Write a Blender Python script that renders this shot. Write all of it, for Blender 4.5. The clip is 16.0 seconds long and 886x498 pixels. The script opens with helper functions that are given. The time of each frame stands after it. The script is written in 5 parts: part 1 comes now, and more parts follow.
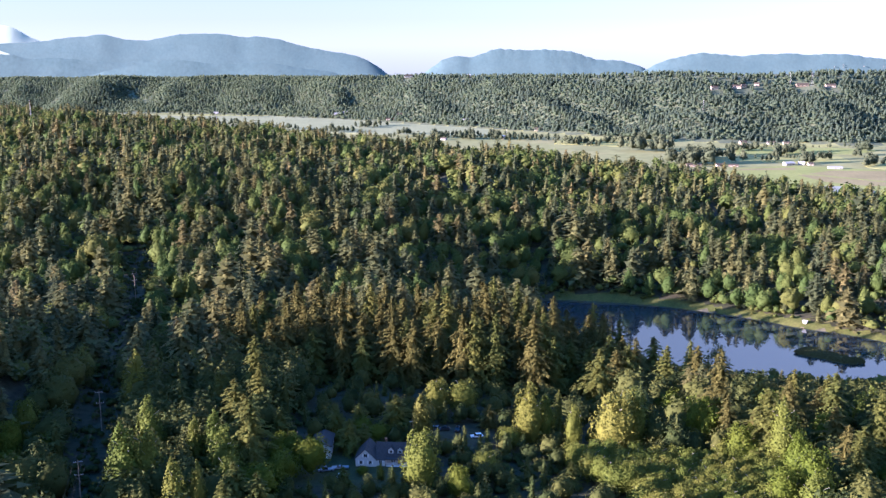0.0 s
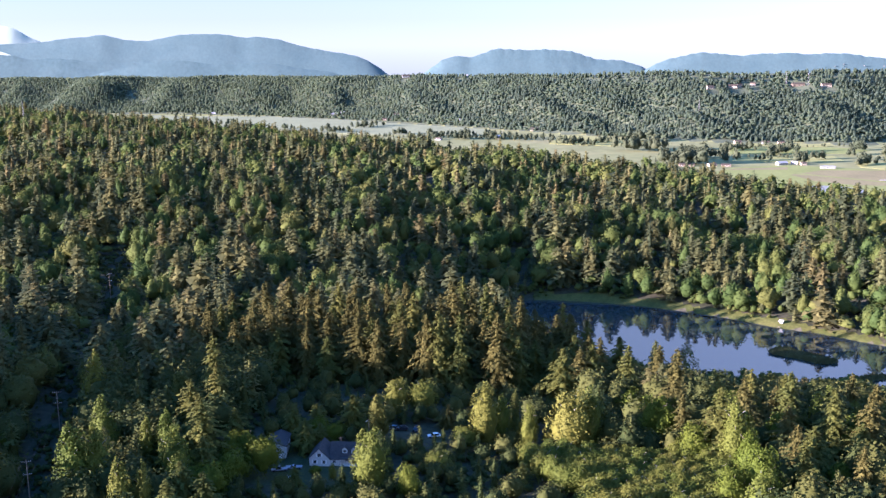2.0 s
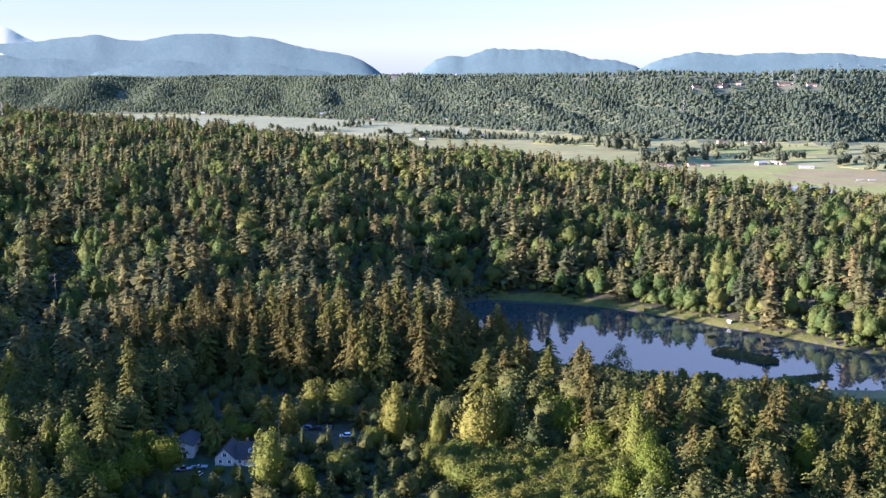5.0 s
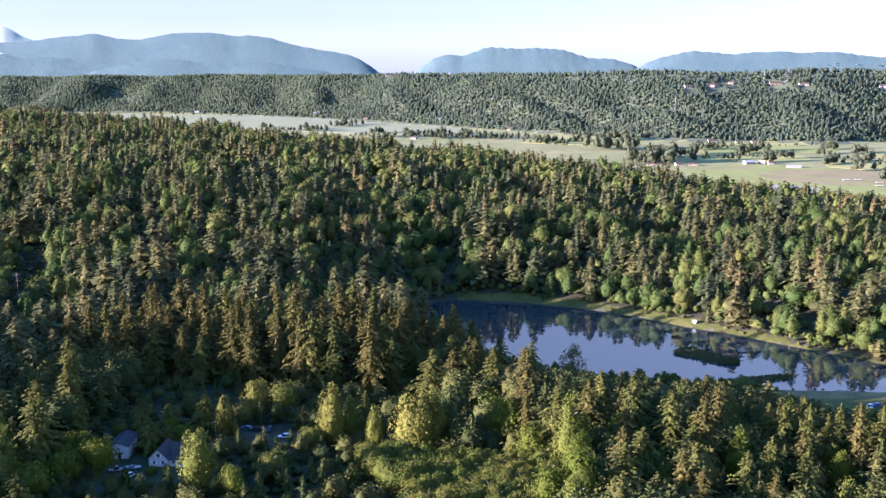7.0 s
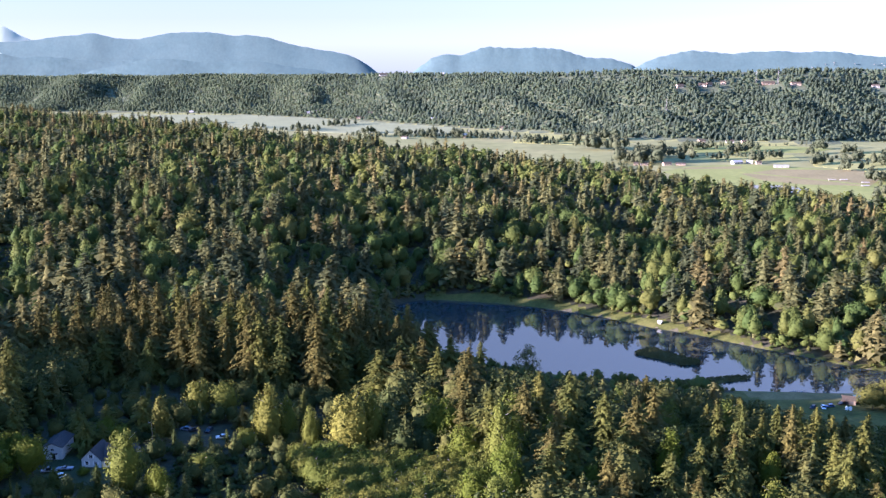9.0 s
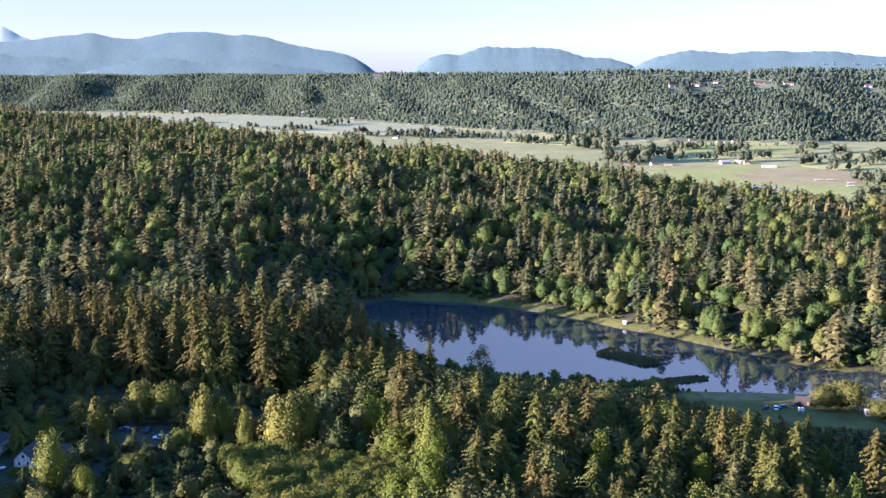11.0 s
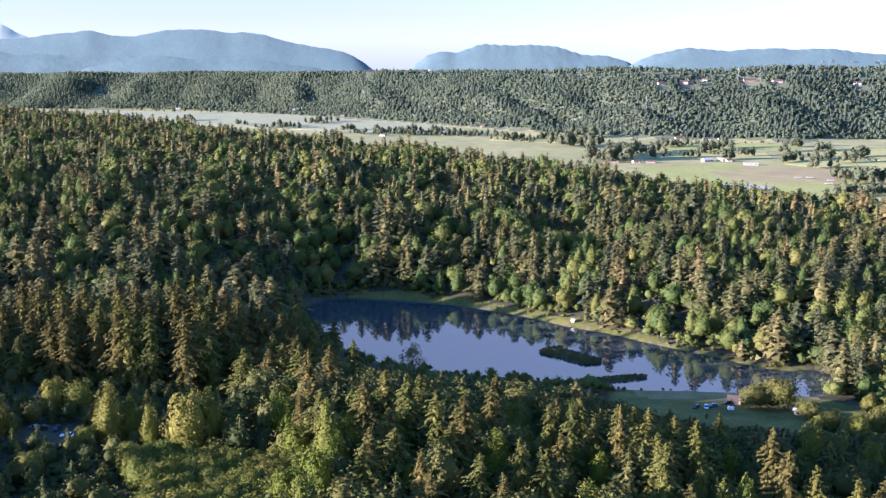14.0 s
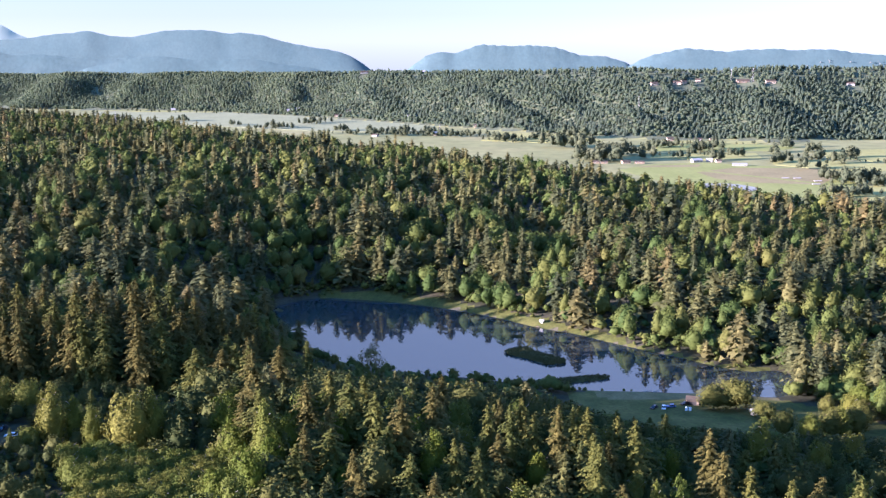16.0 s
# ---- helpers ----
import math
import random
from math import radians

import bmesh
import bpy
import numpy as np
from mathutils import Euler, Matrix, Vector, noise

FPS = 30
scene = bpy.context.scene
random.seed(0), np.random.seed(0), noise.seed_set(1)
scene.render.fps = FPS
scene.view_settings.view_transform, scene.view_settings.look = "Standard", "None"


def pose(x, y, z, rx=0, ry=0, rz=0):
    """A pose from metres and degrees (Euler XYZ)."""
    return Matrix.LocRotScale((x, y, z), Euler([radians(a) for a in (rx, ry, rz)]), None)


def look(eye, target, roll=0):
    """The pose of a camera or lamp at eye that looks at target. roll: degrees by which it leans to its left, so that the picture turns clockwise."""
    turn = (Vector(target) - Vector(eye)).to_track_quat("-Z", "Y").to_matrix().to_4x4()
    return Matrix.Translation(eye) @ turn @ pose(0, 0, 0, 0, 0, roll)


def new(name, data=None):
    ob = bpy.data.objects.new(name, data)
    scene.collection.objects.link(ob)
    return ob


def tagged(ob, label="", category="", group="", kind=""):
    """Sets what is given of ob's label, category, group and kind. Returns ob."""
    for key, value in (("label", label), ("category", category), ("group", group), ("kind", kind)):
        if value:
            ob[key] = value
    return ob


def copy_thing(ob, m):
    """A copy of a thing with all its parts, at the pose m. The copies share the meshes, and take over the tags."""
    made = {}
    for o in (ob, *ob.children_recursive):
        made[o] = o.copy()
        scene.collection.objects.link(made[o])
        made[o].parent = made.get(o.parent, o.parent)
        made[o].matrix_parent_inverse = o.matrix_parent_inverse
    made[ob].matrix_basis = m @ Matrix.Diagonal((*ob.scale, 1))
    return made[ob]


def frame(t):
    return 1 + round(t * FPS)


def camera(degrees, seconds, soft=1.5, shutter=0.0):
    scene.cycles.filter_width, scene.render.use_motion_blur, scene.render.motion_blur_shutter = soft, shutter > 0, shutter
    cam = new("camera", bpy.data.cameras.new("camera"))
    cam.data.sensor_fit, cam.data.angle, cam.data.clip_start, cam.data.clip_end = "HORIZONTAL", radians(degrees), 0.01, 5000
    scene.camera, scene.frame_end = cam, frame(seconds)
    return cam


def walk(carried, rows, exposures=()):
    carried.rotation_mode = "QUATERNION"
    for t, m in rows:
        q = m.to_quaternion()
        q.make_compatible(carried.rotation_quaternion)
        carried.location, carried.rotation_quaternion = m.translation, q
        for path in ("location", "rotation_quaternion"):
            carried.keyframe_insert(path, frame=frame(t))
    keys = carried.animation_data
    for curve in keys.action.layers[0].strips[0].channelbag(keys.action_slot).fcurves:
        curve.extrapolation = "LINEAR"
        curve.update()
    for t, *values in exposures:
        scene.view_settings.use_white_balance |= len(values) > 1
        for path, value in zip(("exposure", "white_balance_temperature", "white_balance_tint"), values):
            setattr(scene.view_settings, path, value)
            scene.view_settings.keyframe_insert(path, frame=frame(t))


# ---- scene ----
cam = camera(48.0, 16.0, 1.4)
PATH = [
    (0, (-2.059, -0.673, 167.461), (-2.095, 1.286, 167.06), -0.4),
    (0.5, (1.39, -0.962, 167.504), (1.351, 0.997, 167.103), -0.4),
    (1, (5.235, -1.164, 167.574), (5.195, 0.795, 167.173), -0.4),
    (1.5, (9.647, -1.242, 167.595), (9.605, 0.717, 167.194), -0.5),
    (2, (14.246, -1.116, 167.514), (14.203, 0.843, 167.113), -0.5),
    (2.5, (19.095, -1.41, 167.634), (19.052, 0.549, 167.233), -0.5),
    (3, (24.122, -1.607, 167.721), (24.079, 0.352, 167.32), -0.5),
    (3.5, (29.215, -1.613, 167.883), (29.171, 0.346, 167.483), -0.5),
    (4, (34.489, -1.767, 167.855), (34.446, 0.192, 167.454), -0.5),
    (6.5, (62.161, -1.362, 168.18), (62.114, 0.596, 167.777), -0.5),
    (7, (67.713, -0.772, 168.219), (67.665, 1.186, 167.815), -0.5),
    (7.5, (73.304, -0.513, 168.33), (73.256, 1.445, 167.926), -0.5),
    (8, (78.961, -0.123, 168.378), (78.912, 1.835, 167.973), -0.5),
    (8.5, (84.591, 0.117, 168.303), (84.54, 2.075, 167.898), -0.5),
    (9, (90.361, 0.254, 168.387), (90.308, 2.212, 167.982), -0.5),
    (11.5, (118.955, 1.817, 168.306), (118.895, 3.774, 167.9), -0.5),
    (12, (124.475, 2.316, 168.036), (124.414, 4.273, 167.629), -0.5),
    (12.5, (130.035, 2.516, 168.088), (129.973, 4.473, 167.68), -0.5),
    (13, (135.704, 2.681, 168.146), (135.64, 4.638, 167.737), -0.5),
    (13.5, (141.274, 3.402, 167.816), (141.209, 5.358, 167.407), -0.5),
    (14, (147.009, 3.794, 167.837), (146.942, 5.75, 167.427), -0.5),
    (14.5, (152.837, 4.485, 167.486), (152.767, 6.441, 167.076), -0.5),
    (15, (158.719, 4.58, 167.608), (158.646, 6.536, 167.197), -0.5),
    (15.5, (163.811, 4.533, 167.716), (163.738, 6.489, 167.306), -0.5),
    (16, (167.297, 5.01, 167.4), (167.225, 6.967, 166.991), -0.5),
]
walk(cam, [(t, look(eye, target, roll)) for t, eye, target, roll in PATH], [(0.0, 2.66, 4960.0, 46.5), (16.0, 2.66, 4960.0, 46.5)])

# ---- world, sun ----
SUN_AZ, SUN_EL = radians(-106.0), radians(11.0)   # azimuth from north (+y), clockwise
sun_dir = Vector((math.sin(SUN_AZ) * math.cos(SUN_EL), math.cos(SUN_AZ) * math.cos(SUN_EL), math.sin(SUN_EL)))
world = bpy.data.worlds.new("world")
scene.world = world
world.use_nodes = True
wn = world.node_tree.nodes
sky = wn.new("ShaderNodeTexSky")
sky.sky_type = "NISHITA"
sky.sun_disc = False
sky.sun_elevation, sky.sun_rotation = SUN_EL, SUN_AZ
sky.altitude, sky.air_density, sky.dust_density, sky.ozone_density = 200.0, 1.0, 0.05, 2.0
wn["Background"].inputs["Strength"].default_value = 0.0365
haze = wn.new("ShaderNodeHueSaturation")   # a milky morning sky
height = wn.new("ShaderNodeSeparateXYZ")      # whiter towards the horizon, blue overhead
world.node_tree.links.new(wn.new("ShaderNodeTexCoord").outputs["Generated"], height.inputs[0])
clear = wn.new("ShaderNodeMapRange")
clear.inputs["From Min"].default_value, clear.inputs["From Max"].default_value = 0.38, 0.72
clear.inputs["To Min"].default_value, clear.inputs["To Max"].default_value = 0.34, 1.3
world.node_tree.links.new(height.outputs["Z"], clear.inputs["Value"])
world.node_tree.links.new(clear.outputs["Result"], haze.inputs["Saturation"])
dim = wn.new("ShaderNodeMapRange")
dim.inputs["From Min"].default_value, dim.inputs["From Max"].default_value = 0.20, 0.70
dim.inputs["To Min"].default_value, dim.inputs["To Max"].default_value = 0.86, 2.7
world.node_tree.links.new(height.outputs["Z"], dim.inputs["Value"])
world.node_tree.links.new(dim.outputs["Result"], haze.inputs["Value"])
world.node_tree.links.new(sky.outputs[0], haze.inputs["Color"])
cool = wn.new("ShaderNodeVectorMath")
cool.operation = "MULTIPLY"
cool.inputs[1].default_value = (0.945, 1.078, 0.96)
world.node_tree.links.new(haze.outputs[0], cool.inputs[0])
world.node_tree.links.new(cool.outputs[0], wn["Background"].inputs["Color"])
sun = bpy.data.lights.new("sun", "SUN")
sun.energy, sun.angle, sun.color = 5.0, radians(0.6), (1.0, 0.825, 0.55)
sun_ob = new("sun", sun)
sun_ob.rotation_euler = (-sun_dir).to_track_quat("-Z", "Y").to_euler()


# ---- materials ----
def rgba(c):
    return (c[0], c[1], c[2], 1.0)


def mat(name, stops, scale=1.0, rough=0.85, detail=4.0, bump=0.0, source="noise", metal=0.0, translucent=0.0, fine=0.0, coords="Object", spec=0.2):
    """A node material: a colour ramp over noise, over a per-object random or over the 'tint' of a merged wood, with fine noise over it."""
    m = bpy.data.materials.new(name)
    m.use_nodes = True
    nt = m.node_tree
    b = nt.nodes["Principled BSDF"]
    b.inputs["Roughness"].default_value, b.inputs["Metallic"].default_value = rough, metal
    b.inputs["Specular IOR Level"].default_value = spec
    tex = nt.nodes.new("ShaderNodeTexCoord")
    nz = nt.nodes.new("ShaderNodeTexNoise")
    nz.inputs["Scale"].default_value, nz.inputs["Detail"].default_value = scale, detail
    nt.links.new(tex.outputs[coords], nz.inputs["Vector"])
    fac = nz.outputs["Fac"]
    if source == "object":
        fac = nt.nodes.new("ShaderNodeObjectInfo").outputs["Random"]
    elif source == "tint":
        at = nt.nodes.new("ShaderNodeAttribute")
        at.attribute_name = "tint"
        fac = at.outputs["Fac"]
    ramp = nt.nodes.new("ShaderNodeValToRGB")
    e = ramp.color_ramp.elements
    n = len(stops)
    lo, hi = (0.3, 0.7) if source == "noise" else (0.0, 1.0)
    e[0].position, e[0].color = lo, rgba(stops[0])
    e[1].position, e[1].color = hi, rgba(stops[-1])
    for i in range(1, n - 1):
        el = e.new(lo + (hi - lo) * i / (n - 1))
        el.color = rgba(stops[i])
    nt.links.new(fac, ramp.inputs["Fac"])
    col = ramp.outputs["Color"]
    if fine > 0:
        f2 = nt.nodes.new("ShaderNodeTexNoise")
        f2.inputs["Scale"].default_value, f2.inputs["Detail"].default_value = scale * 7.3, 3.0
        nt.links.new(tex.outputs[coords], f2.inputs["Vector"])
        mr = nt.nodes.new("ShaderNodeMapRange")
        mr.inputs["From Min"].default_value, mr.inputs["From Max"].default_value = 0.25, 0.75
        mr.inputs["To Min"].default_value, mr.inputs["To Max"].default_value = 1 - fine, 1 + fine
        nt.links.new(f2.outputs["Fac"], mr.inputs["Value"])
        mul = nt.nodes.new("ShaderNodeVectorMath")
        mul.operation = "SCALE"
        nt.links.new(col, mul.inputs[0])
        nt.links.new(mr.outputs["Result"], mul.inputs["Scale"])
        col = mul.outputs["Vector"]
    nt.links.new(col, b.inputs["Base Color"])
    if bump > 0:
        bp = nt.nodes.new("ShaderNodeBump")
        bp.inputs["Strength"].default_value, bp.inputs["Distance"].default_value = 0.8, bump
        nt.links.new(nz.outputs["Fac"], bp.inputs["Height"])
        nt.links.new(bp.outputs["Normal"], b.inputs["Normal"])
    if translucent > 0:
        tr = nt.nodes.new("ShaderNodeBsdfTranslucent")
        nt.links.new(col, tr.inputs["Color"])
        mx = nt.nodes.new("ShaderNodeMixShader")
        mx.inputs["Fac"].default_value = translucent
        nt.links.new(b.outputs[0], mx.inputs[1])
        nt.links.new(tr.outputs[0], mx.inputs[2])
        nt.links.new(mx.outputs[0], nt.nodes["Material Output"].inputs["Surface"])
    return m


# FIR, for the woods further off, holds extra blue in place of haze
FIR = [(0.064, 0.077, 0.034), (0.098, 0.103, 0.037), (0.122, 0.116, 0.039), (0.135, 0.111, 0.042)]
LEAF = [(0.073, 0.098, 0.014), (0.093, 0.109, 0.016), (0.110, 0.118, 0.018), (0.124, 0.121, 0.020)]
M = {
    "fir": mat("fir_needles", [(0.074, 0.084, 0.018), (0.092, 0.096, 0.019), (0.108, 0.104, 0.021)], 14.0, 0.8, source="object", fine=0.4, translucent=0.10, spec=0.06),
    "fir_wood": mat("fir_needles_of_the_wood", FIR, 0.4, 0.8, source="tint", fine=0.4, translucent=0.22, spec=0.06),
    "fir_brown": mat("cone_laden_fir_needles", [(0.078, 0.072, 0.018), (0.098, 0.086, 0.021)], 14.0, 0.8, source="object", fine=0.4, translucent=0.1, spec=0.06),
    "young_fir": mat("young_fir_needles", [(0.054, 0.072, 0.020), (0.074, 0.086, 0.023), (0.094, 0.096, 0.027)], 0.4, 0.8, source="tint", fine=0.4, translucent=0.2, spec=0.06),
    "leaf": mat("alder_leaves", LEAF, 12.0, 0.7, source="object", fine=0.32, translucent=0.12, spec=0.06),
    # wood leaves bluer than the near alders, a little haze in the colour
    "leaf_wood": mat("alder_leaves_of_the_wood", [(0.061, 0.095, 0.023), (0.089, 0.115, 0.026), (0.114, 0.128, 0.029), (0.132, 0.133, 0.034)], 0.35, 0.7, source="tint", fine=0.32, translucent=0.36, spec=0.06),
    # undergrowth and brush: leaf colour darkened to imitate shade under the trees
    "thicket": mat("shade_darkened_leaves", [(0.033, 0.046, 0.013), (0.050, 0.059, 0.015), (0.072, 0.074, 0.017)], 0.35, 0.75, source="tint", fine=0.32, translucent=0.12, spec=0.06),
    "maple": mat("maple_leaves", [(0.066, 0.090, 0.008), (0.088, 0.104, 0.010)], 12.0, 0.65, source="object", fine=0.32, translucent=0.12, spec=0.06),
    "willow": mat("willow_leaves", [(0.075, 0.081, 0.017), (0.099, 0.098, 0.021)], 12.0, 0.7, source="object", fine=0.35, translucent=0.12, spec=0.06),
    "bark": mat("bark", [(0.09, 0.07, 0.055), (0.16, 0.13, 0.10)], 2.0, 0.9, fine=0.3),
    "pale_bark": mat("pale_alder_bark", [(0.22, 0.20, 0.17), (0.42, 0.40, 0.36)], 2.0, 0.9, fine=0.3),
    # far woods: light bluish-green tone stands in for distance haze
    "haze_far_fir": mat("haze_toned_valley_woods", [(0.128, 0.172, 0.120), (0.141, 0.186, 0.114), (0.155, 0.196, 0.110)], 0.05, 0.85, source="tint", fine=0.1, translucent=0.65, spec=0.03),
    "hedge": mat("hedgerow_leaves", [(0.066, 0.084, 0.046), (0.092, 0.104, 0.054)], 0.35, 0.8, source="tint", fine=0.25, translucent=0.3, spec=0.06),
    "floor": mat("forest_floor", [(0.026, 0.030, 0.016), (0.045, 0.046, 0.024), (0.062, 0.054, 0.034)], 0.06, 0.95, 8.0, 0.3, fine=0.4),
    "grass": mat("meadow_grass", [(0.056, 0.066, 0.014), (0.084, 0.090, 0.019), (0.114, 0.108, 0.028)], 0.09, 0.9, 8.0, 0.1, fine=0.3),
    # grass of the house yard, its tree shade put into a darker colour
    "yard": mat("shade_darkened_yard_grass", [(0.026, 0.036, 0.014), (0.040, 0.052, 0.020), (0.056, 0.062, 0.028)], 0.15, 0.9, 8.0, 0.1, fine=0.3),
    "valley": mat("valley_pasture", [(0.198, 0.206, 0.073), (0.237, 0.237, 0.090), (0.284, 0.262, 0.107)], 0.006, 0.9, 8.0, fine=0.2),
    # far hill ground coloured lighter, so gaps between trees look lifted by haze
    "hill_floor_hazed": mat("haze_lifted_undergrowth", [(0.084, 0.102, 0.060), (0.115, 0.130, 0.070)], 0.02, 0.95, 8.0, fine=0.3),
    "mud": mat("shore_mud", [(0.062, 0.058, 0.036), (0.13, 0.115, 0.072)], 0.3, 0.9, 6.0, 0.1, fine=0.3),
    # blue of mountain and foothill is distance haze painted into the base colour
    "mountain": mat("haze_painted_mountain_forest", [(0.080, 0.135, 0.142), (0.087, 0.143, 0.148), (0.094, 0.150, 0.153)], 0.012, 0.95, 8.0, fine=0.10),
    "foothill": mat("haze_painted_foothill_forest", [(0.070, 0.121, 0.128), (0.077, 0.129, 0.134), (0.085, 0.137, 0.140)], 0.009, 0.95, 8.0, fine=0.12),
    "pale_stone": mat("pale_house_walls", [(0.17, 0.16, 0.15), (0.24, 0.22, 0.20)], 0.01, 0.8),
    # dry grass by the lake, with a strip of sunlight painted into its tan
    "sunlit_dry_grass": mat("sun_toned_dry_lakeside_grass", [(0.105, 0.100, 0.036), (0.150, 0.132, 0.052), (0.190, 0.160, 0.070)], 0.12, 0.9, 8.0, 0.1, fine=0.3),
    "snow": mat("snow_slope", [(0.37, 0.44, 0.35), (0.43, 0.50, 0.40)], 0.008, 0.9, 6.0),
}


def water_material():
    m = bpy.data.materials.new("lake_water")
    m.use_nodes = True
    nt = m.node_tree
    b = nt.nodes["Principled BSDF"]
    b.inputs["Base Color"].default_value = (0.034, 0.046, 0.046, 1)
    b.inputs["Roughness"].default_value = 0.03
    b.inputs["IOR"].default_value = 2.25
    tex = nt.nodes.new("ShaderNodeTexCoord")
    nz = nt.nodes.new("ShaderNodeTexNoise")
    nz.inputs["Scale"].default_value, nz.inputs["Detail"].default_value = 0.35, 3.0
    nt.links.new(tex.outputs["Object"], nz.inputs["Vector"])
    bp = nt.nodes.new("ShaderNodeBump")
    bp.inputs["Strength"].default_value, bp.inputs["Distance"].default_value = 0.25, 0.02
    nt.links.new(nz.outputs["Fac"], bp.inputs["Height"])
    nt.links.new(bp.outputs["Normal"], b.inputs["Normal"])
    return m


M["water"] = water_material()

# ---- plan of the land ----
LAKE = [(30, 612), (43, 634), (60, 646), (89, 642), (120, 633), (150, 618), (178, 599), (202, 578), (224, 564), (241, 548), (261, 531),
        (277, 519), (290, 506), (306, 497), (319, 499), (328, 489), (326, 474), (311, 460), (290, 463), (252, 466), (212, 469),
        (168, 484), (130, 494), (98, 508), (76, 530), (58, 560), (40, 590)]


def sig(t):
    return 1.0 / (1.0 + np.exp(-np.clip(t, -40, 40)))


def outline(points, steps=5):
    """A closed smooth curve through the corners of a plan."""
    p = np.array(points, float)
    a, b, c, d = np.roll(p, 1, 0), p, np.roll(p, -1, 0), np.roll(p, -2, 0)
    out = []
    for k in range(steps):
        t = k / steps
        out.append(0.5 * (2 * b + (c - a) * t + (2 * a - 5 * b + 4 * c - d) * t * t + (3 * b - a - 3 * c + d) * t ** 3))
    return np.stack(out, 1).reshape(-1, 2)


SHORE = outline(LAKE)


def inside_distance(x, y, poly):
    """Distance to a closed outline, negative within."""
    x, y = np.asarray(x, float), np.asarray(y, float)
    best = np.full(x.shape, 1e12)
    odd = np.zeros(x.shape, bool)
    for (ax, ay), (bx, by) in zip(poly, np.roll(poly, -1, 0)):
        ex, ey = bx - ax, by - ay
        t = np.clip(((x - ax) * ex + (y - ay) * ey) / (ex * ex + ey * ey + 1e-9), 0, 1)
        best = np.minimum(best, (x - ax - t * ex) ** 2 + (y - ay - t * ey) ** 2)
        if ay != by:
            odd ^= ((ay > y) != (by > y)) & (x < ax + (y - ay) * ex / ey)
    d = np.sqrt(best)
    return np.where(odd, -d, d)


def lake_distance(x, y):
    x, y = np.asarray(x, float), np.asarray(y, float)
    near = (x > -200) & (x < 560) & (y > 250) & (y < 880)
    out = np.full(x.shape, 500.0)
    if near.any():
        out[near] = inside_distance(x[near], y[near], SHORE)
    return out


def waves(x, y, size, seed):
    """Smooth rolling variation, about -1 to 1."""
    r = np.random.RandomState(seed)
    v = np.zeros(np.shape(x))
    for k in range(6):
        a, f, ph = r.uniform(0, 2 * np.pi), r.uniform(0.6, 1.7) / size, r.uniform(0, 7)
        v = v + np.sin((x * np.cos(a) + y * np.sin(a)) * 2 * np.pi * f + ph)
    return v / 3.2


def valley_edge(x):
    return 1400.0 - 0.85 * np.maximum(x, 0) - 0.62 * np.minimum(x, 0)


def hill_foot(x):
    return 1835.0 + 105 * np.log1p(np.exp(-(x - 470.0) / 108.0)) - 750.0 * sig((-930.0 - x) / 250.0)


def land(x, y):
    x, y = np.asarray(x, float), np.asarray(y, float)
    sd = lake_distance(x, y)
    west = 24.0 * sig((22 - x) / (26.0 + 60.0 * sig((y - 480) / 20.0)))
    near = 29.0 * sig((392 - y) / 26.0) * sig((225 - x) / 45.0)
    z = 4.0 + west + near - west * near / 30.0
    z = z + 20.0 * sig((y - 705) / 50.0) * sig((240 - x) / 80.0) + 15.0 * sig((y - 555) / 25.0) * sig((x - 235) / 40.0)
    z = z + 16.0 * np.exp(-((x + 560) / 330.0) ** 2 - ((y - 1330) / 330.0) ** 2) + 12.0 * np.exp(-((x + 260) / 150.0) ** 2 - ((y - 760) / 170.0) ** 2)
    # hill beyond the left of the view, added to shade grove and gully
    z = z + 29.0 * sig((-172 - x) / 15.0) * np.exp(-((y - 345) / 62.0) ** 2)
    z = z + (1.6 + 4.0 * sig((y - 700) / 40.0)) * waves(x, y, 130, 3) + 0.5 * waves(x, y, 23, 4)
    yard = sig((24 - np.hypot((x + 35) * 0.85, y - 302)) / 4.0)
    z = z * (1 - yard) + 33.0 * yard
    z = np.where(sd < 70, z * np.clip(sd / 70.0, 0, 1) ** 0.8, z)
    z = z + np.where(sd > 0, np.minimum(0.7, sd * 0.3), np.maximum(-2.5, sd * 0.35))
    brow = np.interp(x, (-900, -800, -640, -520, -450, -250, -180, -90, -10, 50, 125, 190, 245, 302, 345, 400, 450, 600), (0, 2, 7, 10, 16, 18, 17, 16, 14, 9, 3, 0, 5, 8, 10, 14, 12, 8))
    z = z - brow * sig((y - valley_edge(x) + 300.0) / 70.0)          # the ridge sinks towards the valley, lowered to fit the camera's view
    v = sig((y - valley_edge(x)) / 38.0)
    z = z * (1 - v) - 14.0 * v
    f = hill_foot(x)
    up_slope = np.clip((y - f) / 120.0, 0, 1)
    spur = np.abs(((x + 0.75 * (y - f) + 55 * waves(x, y, 310, 12)) / 250.0) % 1.0 - 0.5) * 2          # ridges running down the valley side
    ramp = -14.0 + 0.30 * np.maximum(0, y - f + 34 * waves(x, y * 0.35, 330, 8) + 65 * (spur - 0.5) * up_slope * np.clip((250.0 - y + f) / 80.0, 0, 1))
    top = 168.0 - 0.0312 * y + 5 * waves(x, y, 420, 9)
    far = np.minimum(ramp, top)
    z = np.where(y > f - 60, np.maximum(z, far), z)
    return z


def ground_at(x, y):
    return float(land(np.array([x]), np.array([y]))[0])


